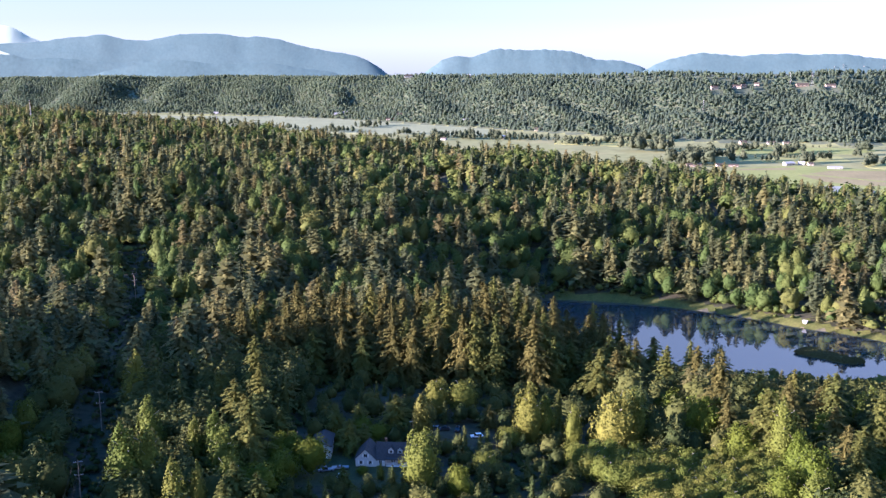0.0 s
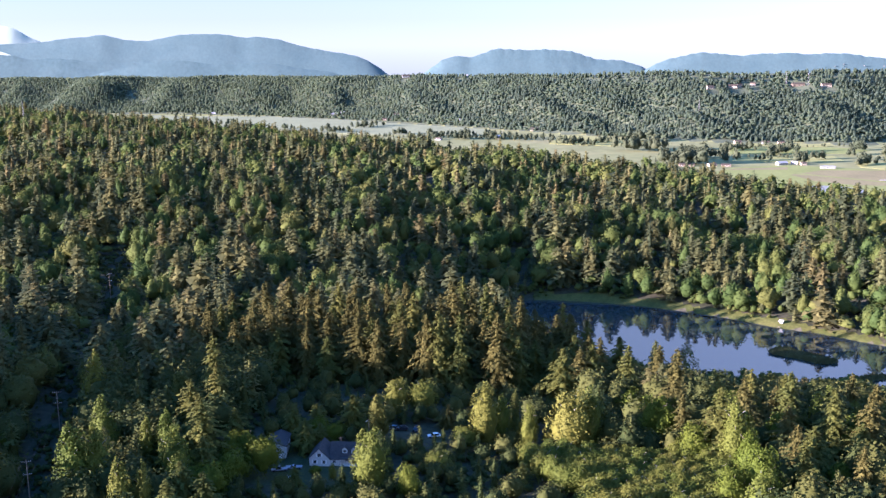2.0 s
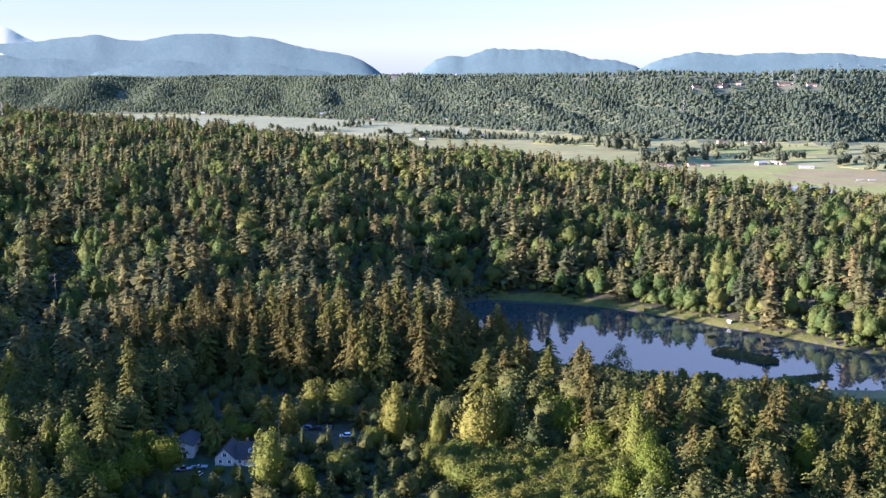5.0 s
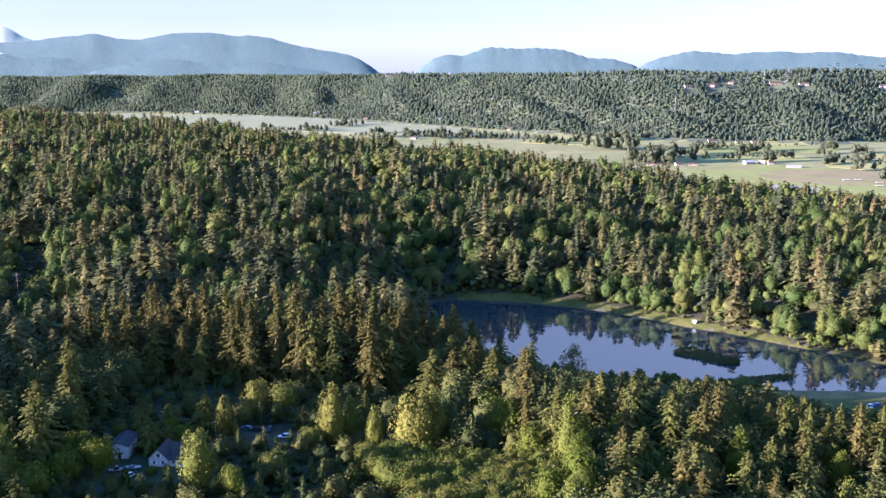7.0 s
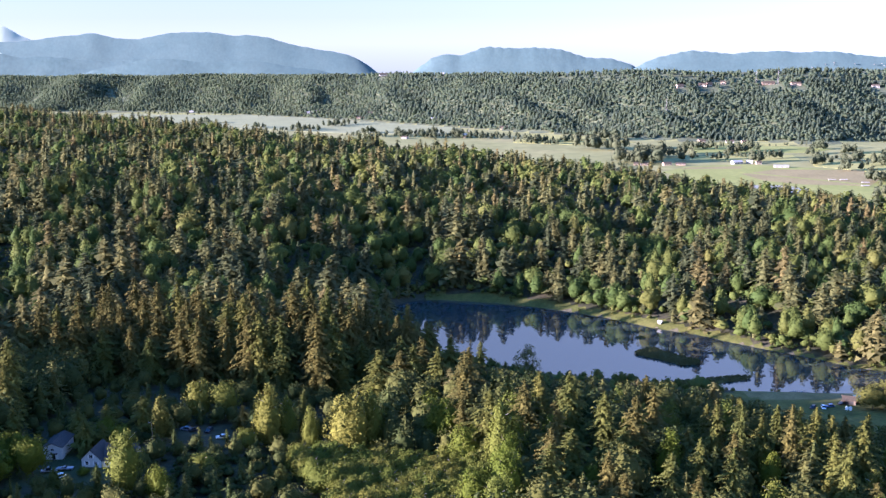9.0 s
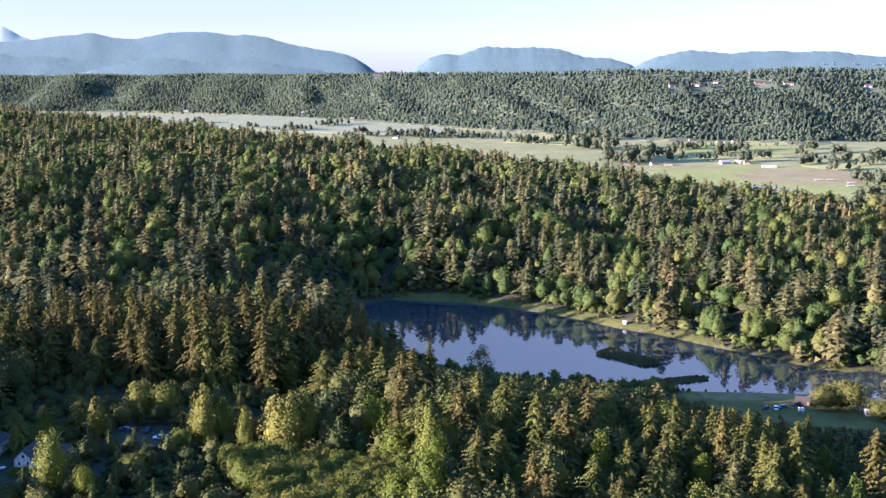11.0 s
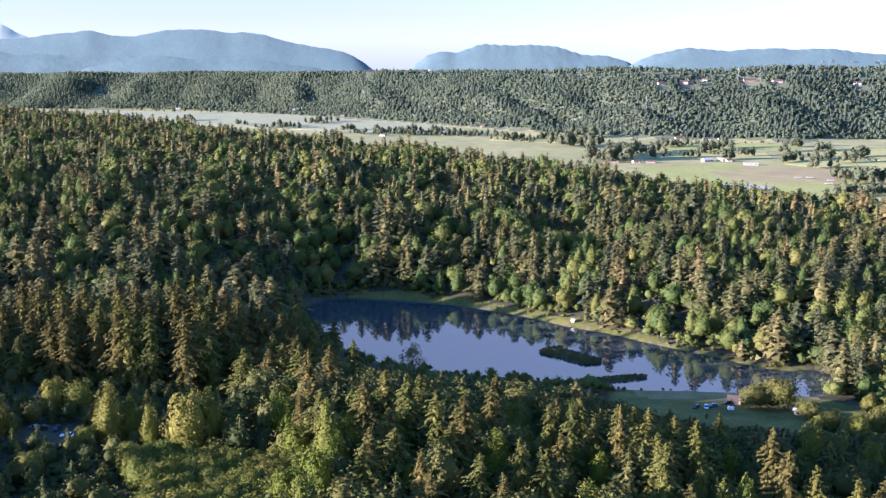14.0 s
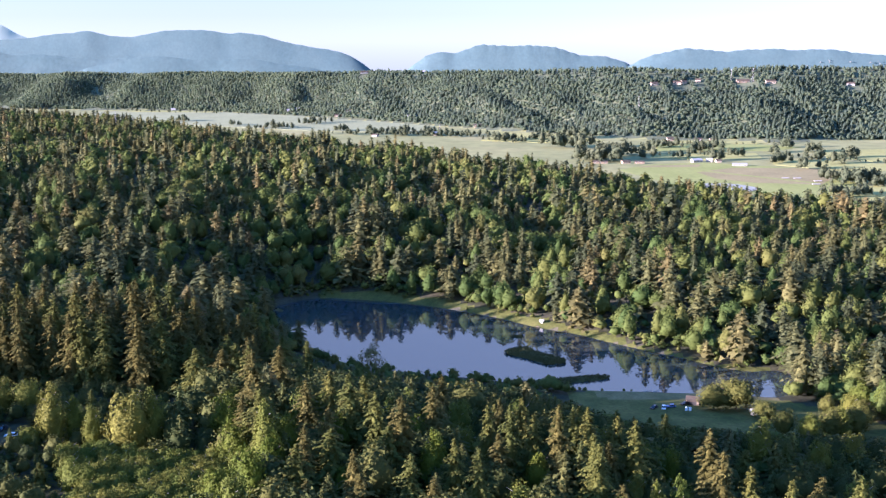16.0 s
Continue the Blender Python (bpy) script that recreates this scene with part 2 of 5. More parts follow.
# ---- meshes ----
def mesh_from(name, verts, tris, mats, mi=None, tint=None, smooth=False):
    """A mesh of triangles or quads from arrays."""
    me = bpy.data.meshes.new(name)
    verts, tris = np.asarray(verts, np.float32), np.asarray(tris, np.int32)
    k = tris.shape[1]
    me.vertices.add(len(verts))
    me.vertices.foreach_set("co", verts.ravel())
    me.loops.add(tris.size)
    me.loops.foreach_set("vertex_index", tris.ravel())
    me.polygons.add(len(tris))
    me.polygons.foreach_set("loop_start", np.arange(0, tris.size, k, dtype=np.int32))
    me.polygons.foreach_set("loop_total", np.full(len(tris), k, np.int32))
    for m in mats:
        me.materials.append(m)
    if mi is not None:
        me.polygons.foreach_set("material_index", np.asarray(mi, np.int32))
    if smooth:
        me.polygons.foreach_set("use_smooth", np.ones(len(tris), bool))
    if tint is not None:
        at = me.attributes.new("tint", "FLOAT", "POINT")
        at.data.foreach_set("value", np.asarray(tint, np.float32))
    me.update(calc_edges=True)
    return me


def part(name, bm, material, parent, label=""):
    me = bpy.data.meshes.new(name)
    bm.to_mesh(me)
    bm.free()
    me.materials.append(material)
    ob = new(name, me)
    ob.parent = parent
    if label:
        ob["label"] = label
    return ob


# the ground: one sheet
def lines_of(*spans):
    out = []
    for a, b, step in spans:
        out += list(np.arange(a, b, step))
    return np.array(out + [spans[-1][1]], float)


gx = lines_of((-6000, -2400, 400), (-2400, -900, 60), (-900, -200, 24), (-200, 420, 4.5), (420, 900, 20), (900, 2400, 60), (2400, 6000, 400))
gy = lines_of((-800, 200, 100), (200, 700, 4.5), (700, 1000, 10), (1000, 1800, 16), (1800, 3200, 28), (3200, 6000, 140))
GX, GY = np.meshgrid(gx, gy)
GZ = land(GX, GY)
nx, ny = len(gx), len(gy)
idx = np.arange(nx * ny).reshape(ny, nx)
quads = np.stack([idx[:-1, :-1], idx[:-1, 1:], idx[1:, 1:], idx[1:, :-1]], -1).reshape(-1, 4)
cx, cy = (GX[:-1, :-1] + GX[1:, 1:]).ravel() / 2, (GY[:-1, :-1] + GY[1:, 1:]).ravel() / 2
LAWN = outline([(214, 462), (255, 463), (302, 458), (322, 440), (345, 405), (335, 398), (282, 410), (240, 427), (213, 444)])
YARD = outline([(-54, 290), (-50, 317), (-17, 312), (-18, 298), (-24, 286), (-48, 284)])
CLEARING = outline([(-15, 329), (-13, 339), (5, 335), (7, 325), (2, 320), (-4, 324)])
csd = lake_distance(cx, cy)
GRASS = outline([(214, 462), (255, 463), (302, 458), (322, 440), (350, 400), (345, 372), (285, 383), (240, 402), (212, 436)])
lawn = inside_distance(cx, cy, GRASS) < 0
bank = (csd < 3 + 5 * sig((cx - 70) / 12.0) * sig((245 - cx) / 10.0) + 4 * waves(cx, cy, 46, 5)) & ((cy > 485) | (cx > 305)) & (cx > 60)
mi = np.zeros(len(quads), int)
mi[lawn | bank] = 1
mi[inside_distance(cx, cy, YARD) < 0] = 5
# lake side of the lawn takes the tan that imitates sun
mi[lawn & (cy > 450 - 3 * waves(cx, cy, 35, 15)) & (cx > 222)] = 6
mi[(csd < -0.6 + 1.6 * waves(cx, cy, 30, 6)) & (cx > 140)] = 3
mi[(cy > valley_edge(cx) + 40) & (cy < hill_foot(cx) + 10)] = 2
cz = (GZ[:-1, :-1] + GZ[1:, 1:]).ravel() / 2
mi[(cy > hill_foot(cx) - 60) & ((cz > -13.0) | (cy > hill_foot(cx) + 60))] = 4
ground = new("ground", mesh_from("ground", np.stack([GX, GY, GZ], -1).reshape(-1, 3), quads, [M["floor"], M["grass"], M["valley"], M["mud"], M["hill_floor_hazed"], M["yard"], M["sunlit_dry_grass"]], mi, smooth=True))
tagged(ground, "wooded rolling ground falling to a lake and a farmed valley", "ground", kind="structure")

bm = bmesh.new()
bm.faces.new([bm.verts.new((x, y, 0.0)) for x, y in outline([(15, 600), (60, 665), (180, 630), (300, 540), (350, 490), (320, 440), (200, 450), (90, 490)], 3)])
me = bpy.data.meshes.new("water")
bm.to_mesh(me)
bm.free()
me.materials.append(M["water"])
tagged(new("water", me), "still dark lake reflecting trees and pale sky", "lake", kind="structure")


# ---- mountains ----
def mountain(name, label, peaks, y, depth, foot, seed, m, rough=6.0):
    """A ridge with spurs, by the heights of its crest."""
    px, pz = np.array([p[0] for p in peaks], float), np.array([p[1] for p in peaks], float)
    xs = np.linspace(px[0], px[-1], 240)
    crest = np.interp(xs, px, pz)
    k = np.hanning(13)[1:-1]
    crest = np.convolve(np.pad(crest, 5, mode="edge"), k / k.sum(), "valid")
    jag = 3.5 * waves(xs, xs * 0, 230, seed + 7) + 2.2 * waves(xs, xs * 0, 60, seed + 8)
    rows = 16
    ends = np.clip(np.minimum(xs - xs[0], xs[-1] - xs) / 160.0, 0, 1)
    V = []
    for j in range(rows):
        s = j / (rows - 1)
        u = xs + 260.0 * s * waves(xs, xs * 0, 900, seed + 5)
        down = u * 0 + s * (crest - foot) * 3.0
        fold = 0.5 * waves(u, down, 520, seed + 1) + 0.35 * waves(u, down, 240, seed + 2) + 0.08 * waves(u, down, 110, seed + 3)
        z = foot + (crest - foot) * (1 - s) + jag * (1 - s) ** 9
        V.append(np.stack([xs, np.full(len(xs), y) - depth * s + rough * fold * ends * min(1.0, 4 * s), z], -1))
    V.append(V[0])
    V.append(np.stack([xs, np.full(len(xs), y + 45), np.full(len(xs), foot)], -1))
    V = np.array(V)
    n = len(xs)
    ii = np.arange((rows + 2) * n).reshape(rows + 2, n)
    q = [np.stack([o[:-1, :-1], o[:-1, 1:], o[1:, 1:], o[1:, :-1]], -1).reshape(-1, 4) for o in (ii[:rows], ii[[rows + 1, rows]])]
    q = np.concatenate(q)
    ob = new(name, mesh_from(name, V.reshape(-1, 3), q, [m], smooth=True))
    return tagged(ob, label, "mountain")


mountain("mountain", "long forested mountain ridge with many summits, painted haze blue",
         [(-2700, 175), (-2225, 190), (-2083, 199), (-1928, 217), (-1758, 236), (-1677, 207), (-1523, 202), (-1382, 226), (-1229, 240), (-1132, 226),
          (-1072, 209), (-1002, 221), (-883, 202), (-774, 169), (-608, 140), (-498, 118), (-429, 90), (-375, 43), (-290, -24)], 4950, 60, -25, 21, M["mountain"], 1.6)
mountain("mountain", "rounded mountain painted haze blue above the wooded plateau",
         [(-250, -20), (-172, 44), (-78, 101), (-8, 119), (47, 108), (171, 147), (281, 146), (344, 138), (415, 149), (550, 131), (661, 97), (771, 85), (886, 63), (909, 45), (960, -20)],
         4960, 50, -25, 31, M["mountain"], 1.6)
mountain("mountain", "low mountain ridge with a flat crest, painted haze blue",
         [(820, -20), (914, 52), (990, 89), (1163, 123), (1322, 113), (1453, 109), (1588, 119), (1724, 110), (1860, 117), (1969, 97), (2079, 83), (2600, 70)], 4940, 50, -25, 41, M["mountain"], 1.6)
mountain("foothill", "lower wooded foothill painted haze blue before the mountains",
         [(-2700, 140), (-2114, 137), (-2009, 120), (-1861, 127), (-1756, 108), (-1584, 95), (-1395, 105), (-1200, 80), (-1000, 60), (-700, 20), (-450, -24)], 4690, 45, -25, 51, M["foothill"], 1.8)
mountain("foothill", "small wooded knolls painted darker haze blue at the foot of the mountain",
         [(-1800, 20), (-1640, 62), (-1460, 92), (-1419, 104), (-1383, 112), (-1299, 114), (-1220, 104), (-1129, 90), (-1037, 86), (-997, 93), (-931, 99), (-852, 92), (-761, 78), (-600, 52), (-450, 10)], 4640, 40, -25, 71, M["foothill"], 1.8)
r = np.random.RandomState(501)
V, Q = [], []
for k in range(14):                           # pale specks of a far town on the slope
    bx, bz = r.uniform(1740, 2260), r.uniform(38, 64)
    bw, bh = r.uniform(1.8, 4.0), r.uniform(1.4, 2.6)
    by = 4940.0 - 50.0 * (100.0 - bz) / 125.0 - 6.0
    o = len(V)
    V += [(bx + sx * bw, by + sy * 3, bz + sz * bh) for sz in (0, 1) for sy in (-1, 1) for sx in (-1, 1)]
    Q += [tuple(o + i for i in f) for f in ((0, 1, 5, 4), (1, 3, 7, 5), (3, 2, 6, 7), (2, 0, 4, 6), (4, 5, 7, 6))]
tagged(new("town", mesh_from("town", V, Q, [M["pale_stone"]])), "pale distant houses scattered over a mountain slope", "town", kind="stuff")
mountain("volcano", "pale snow-covered volcano slope far behind the ridges", [(-2700, 420), (-2300, 290), (-2217, 263), (-2164, 235), (-2083, 199), (-1900, 140)], 5020, 200, -25, 61, M["snow"], 2.0)

# ---- trees ----
def tube(path, radii, sides=6):
    """Vertices and triangles of a tapered limb along a path."""
    V, T = [], []
    path = np.array(path, float)
    for i, (p, r) in enumerate(zip(path, radii)):
        d = path[min(i + 1, len(path) - 1)] - path[max(i - 1, 0)]
        d = d / (np.linalg.norm(d) + 1e-9)
        u = np.cross(d, (0, 1, 0.13))
        u /= np.linalg.norm(u) + 1e-9
        w = np.cross(d, u)
        for k in range(sides):
            a = 2 * math.pi * k / sides
            V.append(p + r * (u * math.cos(a) + w * math.sin(a)))
    for i in range(len(path) - 1):
        for k in range(sides):
            a, b = i * sides + k, i * sides + (k + 1) % sides
            T += [(a, b, b + sides), (a, b + sides, a + sides)]
    return np.array(V), np.array(T)


def join(pieces):
    V, T, n = [], [], 0
    for v, t in pieces:
        V.append(np.asarray(v, float))
        T.append(np.asarray(t, int) + n)
        n += len(v)
    return np.concatenate(V), np.concatenate(T)


def fir_crown(seed, boughs, per, size, spread=0.19, bare=0.08, taper=0.85, ragged=0.4, sides=7, rings=6, heart=0.5):
    """A fir of height 1: hanging needle sprays strung along drooping boughs round a dense heart."""
    r = np.random.RandomState(seed)

    def profile(t):
        return spread * (0.03 + 0.97 * t ** taper) * np.where(t < 0.78, 1.0, 1.0 - (t - 0.78) * 1.5)

    t = np.sort((np.arange(boughs) + r.uniform(0, 1, boughs)) / boughs) ** 0.82
    a = np.arange(boughs) * 2.39996 + r.uniform(-0.8, 0.8, boughs)
    side_lobe = 1.0 + 0.24 * np.sin(a + r.uniform(0, 7)) * np.sin(t * 9 + r.uniform(0, 7)) + 0.20 * np.sin(2 * a + t * 17)
    L = profile(t) * side_lobe * (1.0 + ragged * r.uniform(-1.0, 0.7, boughs))
    z0 = 1.0 - t * (1.0 - bare)
    fall = L * (0.02 + 0.42 * t) * r.uniform(0.4, 1.4, boughs)
    f = ((np.arange(per)[None, :] + r.uniform(0.1, 1.0, (boughs, per))) / per) ** 0.62
    d = np.stack([np.cos(a), np.sin(a), a * 0], -1)[:, None, :]
    s = np.stack([-np.sin(a), np.cos(a), a * 0], -1)[:, None, :]
    up = np.array((0, 0, 1.0))
    off = L[:, None] * 0.25 * (1.15 - f) * r.uniform(-1, 1, f.shape) * (1.0 if per > 1 else 0.0)
    c = d * (L[:, None] * f)[..., None] + s * off[..., None] + up * (z0[:, None] - fall[:, None] * f * f + 0.10 * L[:, None] * np.sin(2.6 * f) - r.uniform(0, 0.35, f.shape) * size)[..., None]
    sz = (size * r.uniform(0.65, 1.35, f.shape) * (0.60 + 0.55 * t[:, None] ** 0.6))[..., None]
    turn = r.uniform(-0.75, 0.75, f.shape)[..., None]
    out, wide = d * np.cos(turn) + s * np.sin(turn), s * np.cos(turn) - d * np.sin(turn)
    tip = out * r.uniform(0.5, 1.0, f.shape)[..., None] - up * r.uniform(-0.05, 0.8, f.shape)[..., None]
    tilt = up * r.uniform(-0.3, 0.3, f.shape)[..., None]
    V = np.stack([c - (wide + tilt) * sz * 0.62 - tip * sz * 0.35, c + (wide + tilt) * sz * 0.62 - tip * sz * 0.35, c + tip * sz], 2).reshape(-1, 3)
    T = np.arange(len(V)).reshape(-1, 3)
    pieces = [(V, T)]
    H, Q = [], []
    for i in range(rings + 1):
        q = i / rings
        rad = profile(np.array(q)) * heart * min(1.0, 0.25 + q * 1.3) * r.uniform(0.75, 1.15, sides) if i else np.full(sides, 0.002)
        b = 2 * math.pi * (np.arange(sides) + 0.5 * (i % 2)) / sides
        H.append(np.stack([rad * np.cos(b), rad * np.sin(b), 1.0 - q * (1 - bare) + r.uniform(-0.3, 0.3, sides) / rings * min(1, i)], -1))
    for i in range(rings):
        for k in range(sides):
            p, q = i * sides + k, i * sides + (k + 1) % sides
            Q += [(p, p + sides, q + sides), (p, q + sides, q)]
    pieces.append((np.concatenate(H), Q))
    pieces.append(([(0.007, 0, 0.94), (-0.004, 0.006, 0.94), (-0.004, -0.006, 0.94), (0, 0, 1.015)], [(0, 1, 3), (1, 2, 3), (2, 0, 3)]))
    return join(pieces)


def leafy_crown(seed, lobes, leaves, size, low=0.22, wide=0.30, round_=0.7, around=10, rows=6, shell=0.76, loose=0.42):
    """A crown of height 1: leaf sprays over boughs that swell from an uneven egg. round_: how soon it narrows to the top."""
    r = np.random.RandomState(seed)
    bough = r.normal(size=(lobes, 3))
    bough /= np.linalg.norm(bough, axis=1)[:, None]
    reach = r.uniform(0.74, 1.14, lobes)
    mid, half = (1 + low) / 2, (1 - low) / 2

    def edge(d):
        near = d @ bough.T
        b = np.argmax(near + 0.15 * reach, 1)
        n = near[np.arange(len(d)), b]
        return reach[b] * (0.66 + 0.34 * np.clip((n - 0.66) / 0.30, 0, 1)), b

    def place(d, s):
        taper = 1.0 - 0.45 * round_ * np.maximum(0, d[:, 2]) ** 1.5
        return np.stack([d[:, 0] * wide * s * taper, d[:, 1] * wide * s * taper, mid + d[:, 2] * half * s * np.where(d[:, 2] > 0, 0.93, 1.0)], -1)

    d = r.normal(size=(leaves, 3))
    d /= np.linalg.norm(d, axis=1)[:, None]
    d[:, 2] = np.where(d[:, 2] < -0.72, -d[:, 2], d[:, 2])
    e, b = edge(d)
    c = place(d, e * (1.12 - 0.38 * r.uniform(0, 1, leaves) ** 1.3))
    n = d * np.array((1, 1, 0.75)) + (d - bough[b]) * 1.0 + r.normal(size=(leaves, 3)) * loose
    n /= np.linalg.norm(n, axis=1)[:, None]
    u = np.cross(n, r.normal(size=(leaves, 3)))
    u /= np.linalg.norm(u, axis=1)[:, None] + 1e-9
    w = np.cross(n, u)
    sz = (size * r.uniform(0.6, 1.35, leaves))[:, None]
    V = np.stack([c + u * sz, c - u * sz * 0.55 + w * sz * 0.8, c - u * sz * 0.55 - w * sz * 0.8], 1).reshape(-1, 3)
    pieces = [(V, np.arange(len(V)).reshape(-1, 3))]
    # the dense heart of the crown
    G, Q = [], []
    for i in range(rows + 1):
        el = -1.25 + (math.pi / 2 + 1.22) * i / rows
        az = 2 * math.pi * (np.arange(around) + 0.5 * (i % 2)) / around + r.uniform(-0.15, 0.15, around)
        g = np.stack([np.cos(az) * math.cos(el), np.sin(az) * math.cos(el), az * 0 + math.sin(el)], -1)
        G.append(place(g, edge(g)[0] * shell))
    for i in range(rows):
        for k in range(around):
            p, q = i * around + k, i * around + (k + 1) % around
            Q += [(p, q, q + around), (p, q + around, p + around)]
    pieces.append((np.concatenate(G), Q))
    return join(pieces)


def stem_shape(seed, top=0.96, girth=0.012, limbs=0, low=0.25, wide=0.2, sides=6):
    r = np.random.RandomState(seed)
    bend = r.uniform(-0.012, 0.012, 2)
    path = [(0, 0, -0.02), (bend[0], bend[1], 0.4 * top), (0, 0, top)]
    pieces = [tube(path, (girth * 1.25, girth * 0.8, girth * 0.15), sides)]
    for k in range(limbs):
        a, h = k * 2.4 + r.uniform(-0.3, 0.3), low + (0.75 - low) * (k + 0.5) / limbs
        L = wide * r.uniform(0.7, 1.0)
        e = np.array((math.cos(a) * L, math.sin(a) * L, h + L * r.uniform(0.8, 1.3)))
        s = np.array((0, 0, h))
        pieces.append(tube([s, s * 0.5 + e * 0.5 + (0, 0, 0.02), e], (girth * 0.5, girth * 0.35, girth * 0.1), 4))
    return join(pieces)


rng = np.random.RandomState(7)
# shapes near the path: (crown, stem, breadth for a height of 1)
FIRS = [(fir_crown(11, 210, 20, 0.0205, 0.19, 0.10, 0.60, 0.55, heart=0.5), stem_shape(1), 0.36), (fir_crown(12, 210, 20, 0.0225, 0.235, 0.06, 0.64, 0.5, heart=0.5), stem_shape(2), 0.45),
        (fir_crown(13, 200, 18, 0.0185, 0.155, 0.18, 0.52, 0.6, heart=0.46), stem_shape(3), 0.29), (fir_crown(14, 215, 20, 0.0255, 0.30, 0.05, 0.70, 0.5, heart=0.5), stem_shape(4), 0.58)]
ALDERS = [(leafy_crown(21, 30, 2900, 0.0150, -0.12, 0.225, 0.7, 16, 12), stem_shape(5, 0.85, 0.013, 7), 0.48), (leafy_crown(22, 36, 2900, 0.0140, -0.13, 0.185, 0.9, 16, 12), stem_shape(6, 0.9, 0.012, 8, 0.2, 0.15), 0.39),
          (leafy_crown(23, 30, 2800, 0.0180, -0.10, 0.33, 0.5, 16, 12), stem_shape(7, 0.8, 0.015, 7, 0.2, 0.24), 0.70), (leafy_crown(24, 24, 2400, 0.022, 0.01, 0.45, 0.4, 16, 10), stem_shape(8, 0.7, 0.014, 6, 0.12, 0.3), 0.92)]
CEDARS = [(leafy_crown(25, 40, 2200, 0.016, 0.04, 0.125, 0.9, 14, 12), stem_shape(9, 0.9, 0.012), 0.26)]
BARE = [(leafy_crown(26, 24, 1150, 0.016, 0.25, 0.23, 0.6, 5, 3, 0.15), stem_shape(10, 0.95, 0.010, 14, 0.2, 0.2), 0.42)]
# shapes for the woods further off
MID_FIRS = [fir_crown(31, 95, 3, 0.062, 0.20, 0.08, 0.64, 0.5, 6, 4), fir_crown(32, 90, 3, 0.068, 0.24, 0.06, 0.64, 0.45, 6, 4), fir_crown(33, 95, 3, 0.055, 0.165, 0.14, 0.56, 0.55, 6, 4)]
MID_ALDERS = [leafy_crown(41, 18, 330, 0.031, 0.02, 0.32, 0.7, 10, 7, 0.80), leafy_crown(42, 17, 330, 0.033, 0.02, 0.39, 0.6, 10, 7, 0.80), leafy_crown(43, 18, 310, 0.029, 0.0, 0.26, 0.8, 10, 7, 0.80)]
FAR_FIRS = [fir_crown(51, 62, 1, 0.105, 0.21, 0.05, 0.64, 0.45, 5, 3), fir_crown(52, 62, 1, 0.115, 0.25, 0.05, 0.64, 0.4, 5, 3), fir_crown(53, 64, 1, 0.095, 0.17, 0.08, 0.56, 0.5, 5, 3)]
FAR_ALDERS = [leafy_crown(61, 10, 60, 0.075, 0.02, 0.32, 0.7, 8, 5), leafy_crown(62, 9, 60, 0.080, 0.02, 0.40, 0.4, 8, 5)]
TINY_FIRS = [fir_crown(71, 14, 1, 0.17, 0.22, 0.04, 0.85, 0.4, 4, 2, 0.8), fir_crown(72, 14, 1, 0.18, 0.26, 0.04, 0.85, 0.4, 4, 2, 0.8)]
TINY_ALDERS = [leafy_crown(81, 6, 9, 0.15, 0.06, 0.34, 0.6, 5, 3, 0.95), leafy_crown(82, 6, 9, 0.16, 0.06, 0.40, 0.5, 5, 3, 0.95)]


def wood(name, label, groups, material, stems=None):
    """Woods nobody could count: many trees as one mesh. groups: (shape, x, y, z, height, width factor, tint)."""
    Vs, Ts, tints, n = [], [], [], 0
    for (v, t), x, y, z, h, w, tint in groups:
        if len(x) == 0:
            continue
        a = rng.uniform(0, 2 * np.pi, len(x))
        c, s = np.cos(a)[:, None], np.sin(a)[:, None]
        hw = (h * w)[:, None]
        P = np.stack([(v[None, :, 0] * c - v[None, :, 1] * s) * hw + x[:, None], (v[None, :, 0] * s + v[None, :, 1] * c) * hw + y[:, None],
                      v[None, :, 2] * h[:, None] + z[:, None]], -1)
        F = t[None] + (np.arange(len(x)) * len(v))[:, None, None] + n
        Vs.append(P.reshape(-1, 3))
        Ts.append(F.reshape(-1, 3))
        tints.append(np.repeat(tint, len(v)))
        n += len(x) * len(v)
    ob = new(name, mesh_from(name, np.concatenate(Vs), np.concatenate(Ts), [material], tint=np.concatenate(tints)))
    return tagged(ob, label, "woods", kind="stuff")


# where trees may stand
def clear_of_things(x, y):
    sd = lake_distance(x, y)
    ok = (sd > 4 + 4 * sig((x - 80) / 12.0) * sig((232 - x) / 10.0) * (y > 490)) & (inside_distance(x, y, LAWN) > 2) & (inside_distance(x, y, YARD) > 2) & (inside_distance(x, y, CLEARING) > 1)
    line = -126.6 - (y - 322) * 0.27            # the strip cut for the power line
    ok &= (np.abs(x - line) > 9) | (y > 640)
    return ok


def highest_top(x, y):
    """Trees before the lake and meadow are kept low for the camera's view: how high above the lake a crown may reach.
    """
    shore = np.interp(x, (60, 98, 168, 190, 215, 240, 330), (530, 508, 484, 475, 440, 425, 412))
    cap = 166.0 * (1 - y / (shore - 6)) + 3.0
    free = (x < 70) | (x > 335) | (y > shore)
    return np.where(free, 999.0, np.maximum(cap, 4.0))


def scatter(x0, x1, y0, y1, step, seed, west=0):
    r = np.random.RandomState(seed)
    X, Y = np.meshgrid(np.arange(x0, x1, step), np.arange(y0, y1, step))
    x = (X + r.uniform(-0.48, 0.48, X.shape) * step).ravel()
    y = (Y + r.uniform(-0.48, 0.48, X.shape) * step).ravel()
    half = 0.47 * y
    keep = (x > -half - 25 - west) & (x < 167 + half + 25)
    return x[keep], y[keep], r


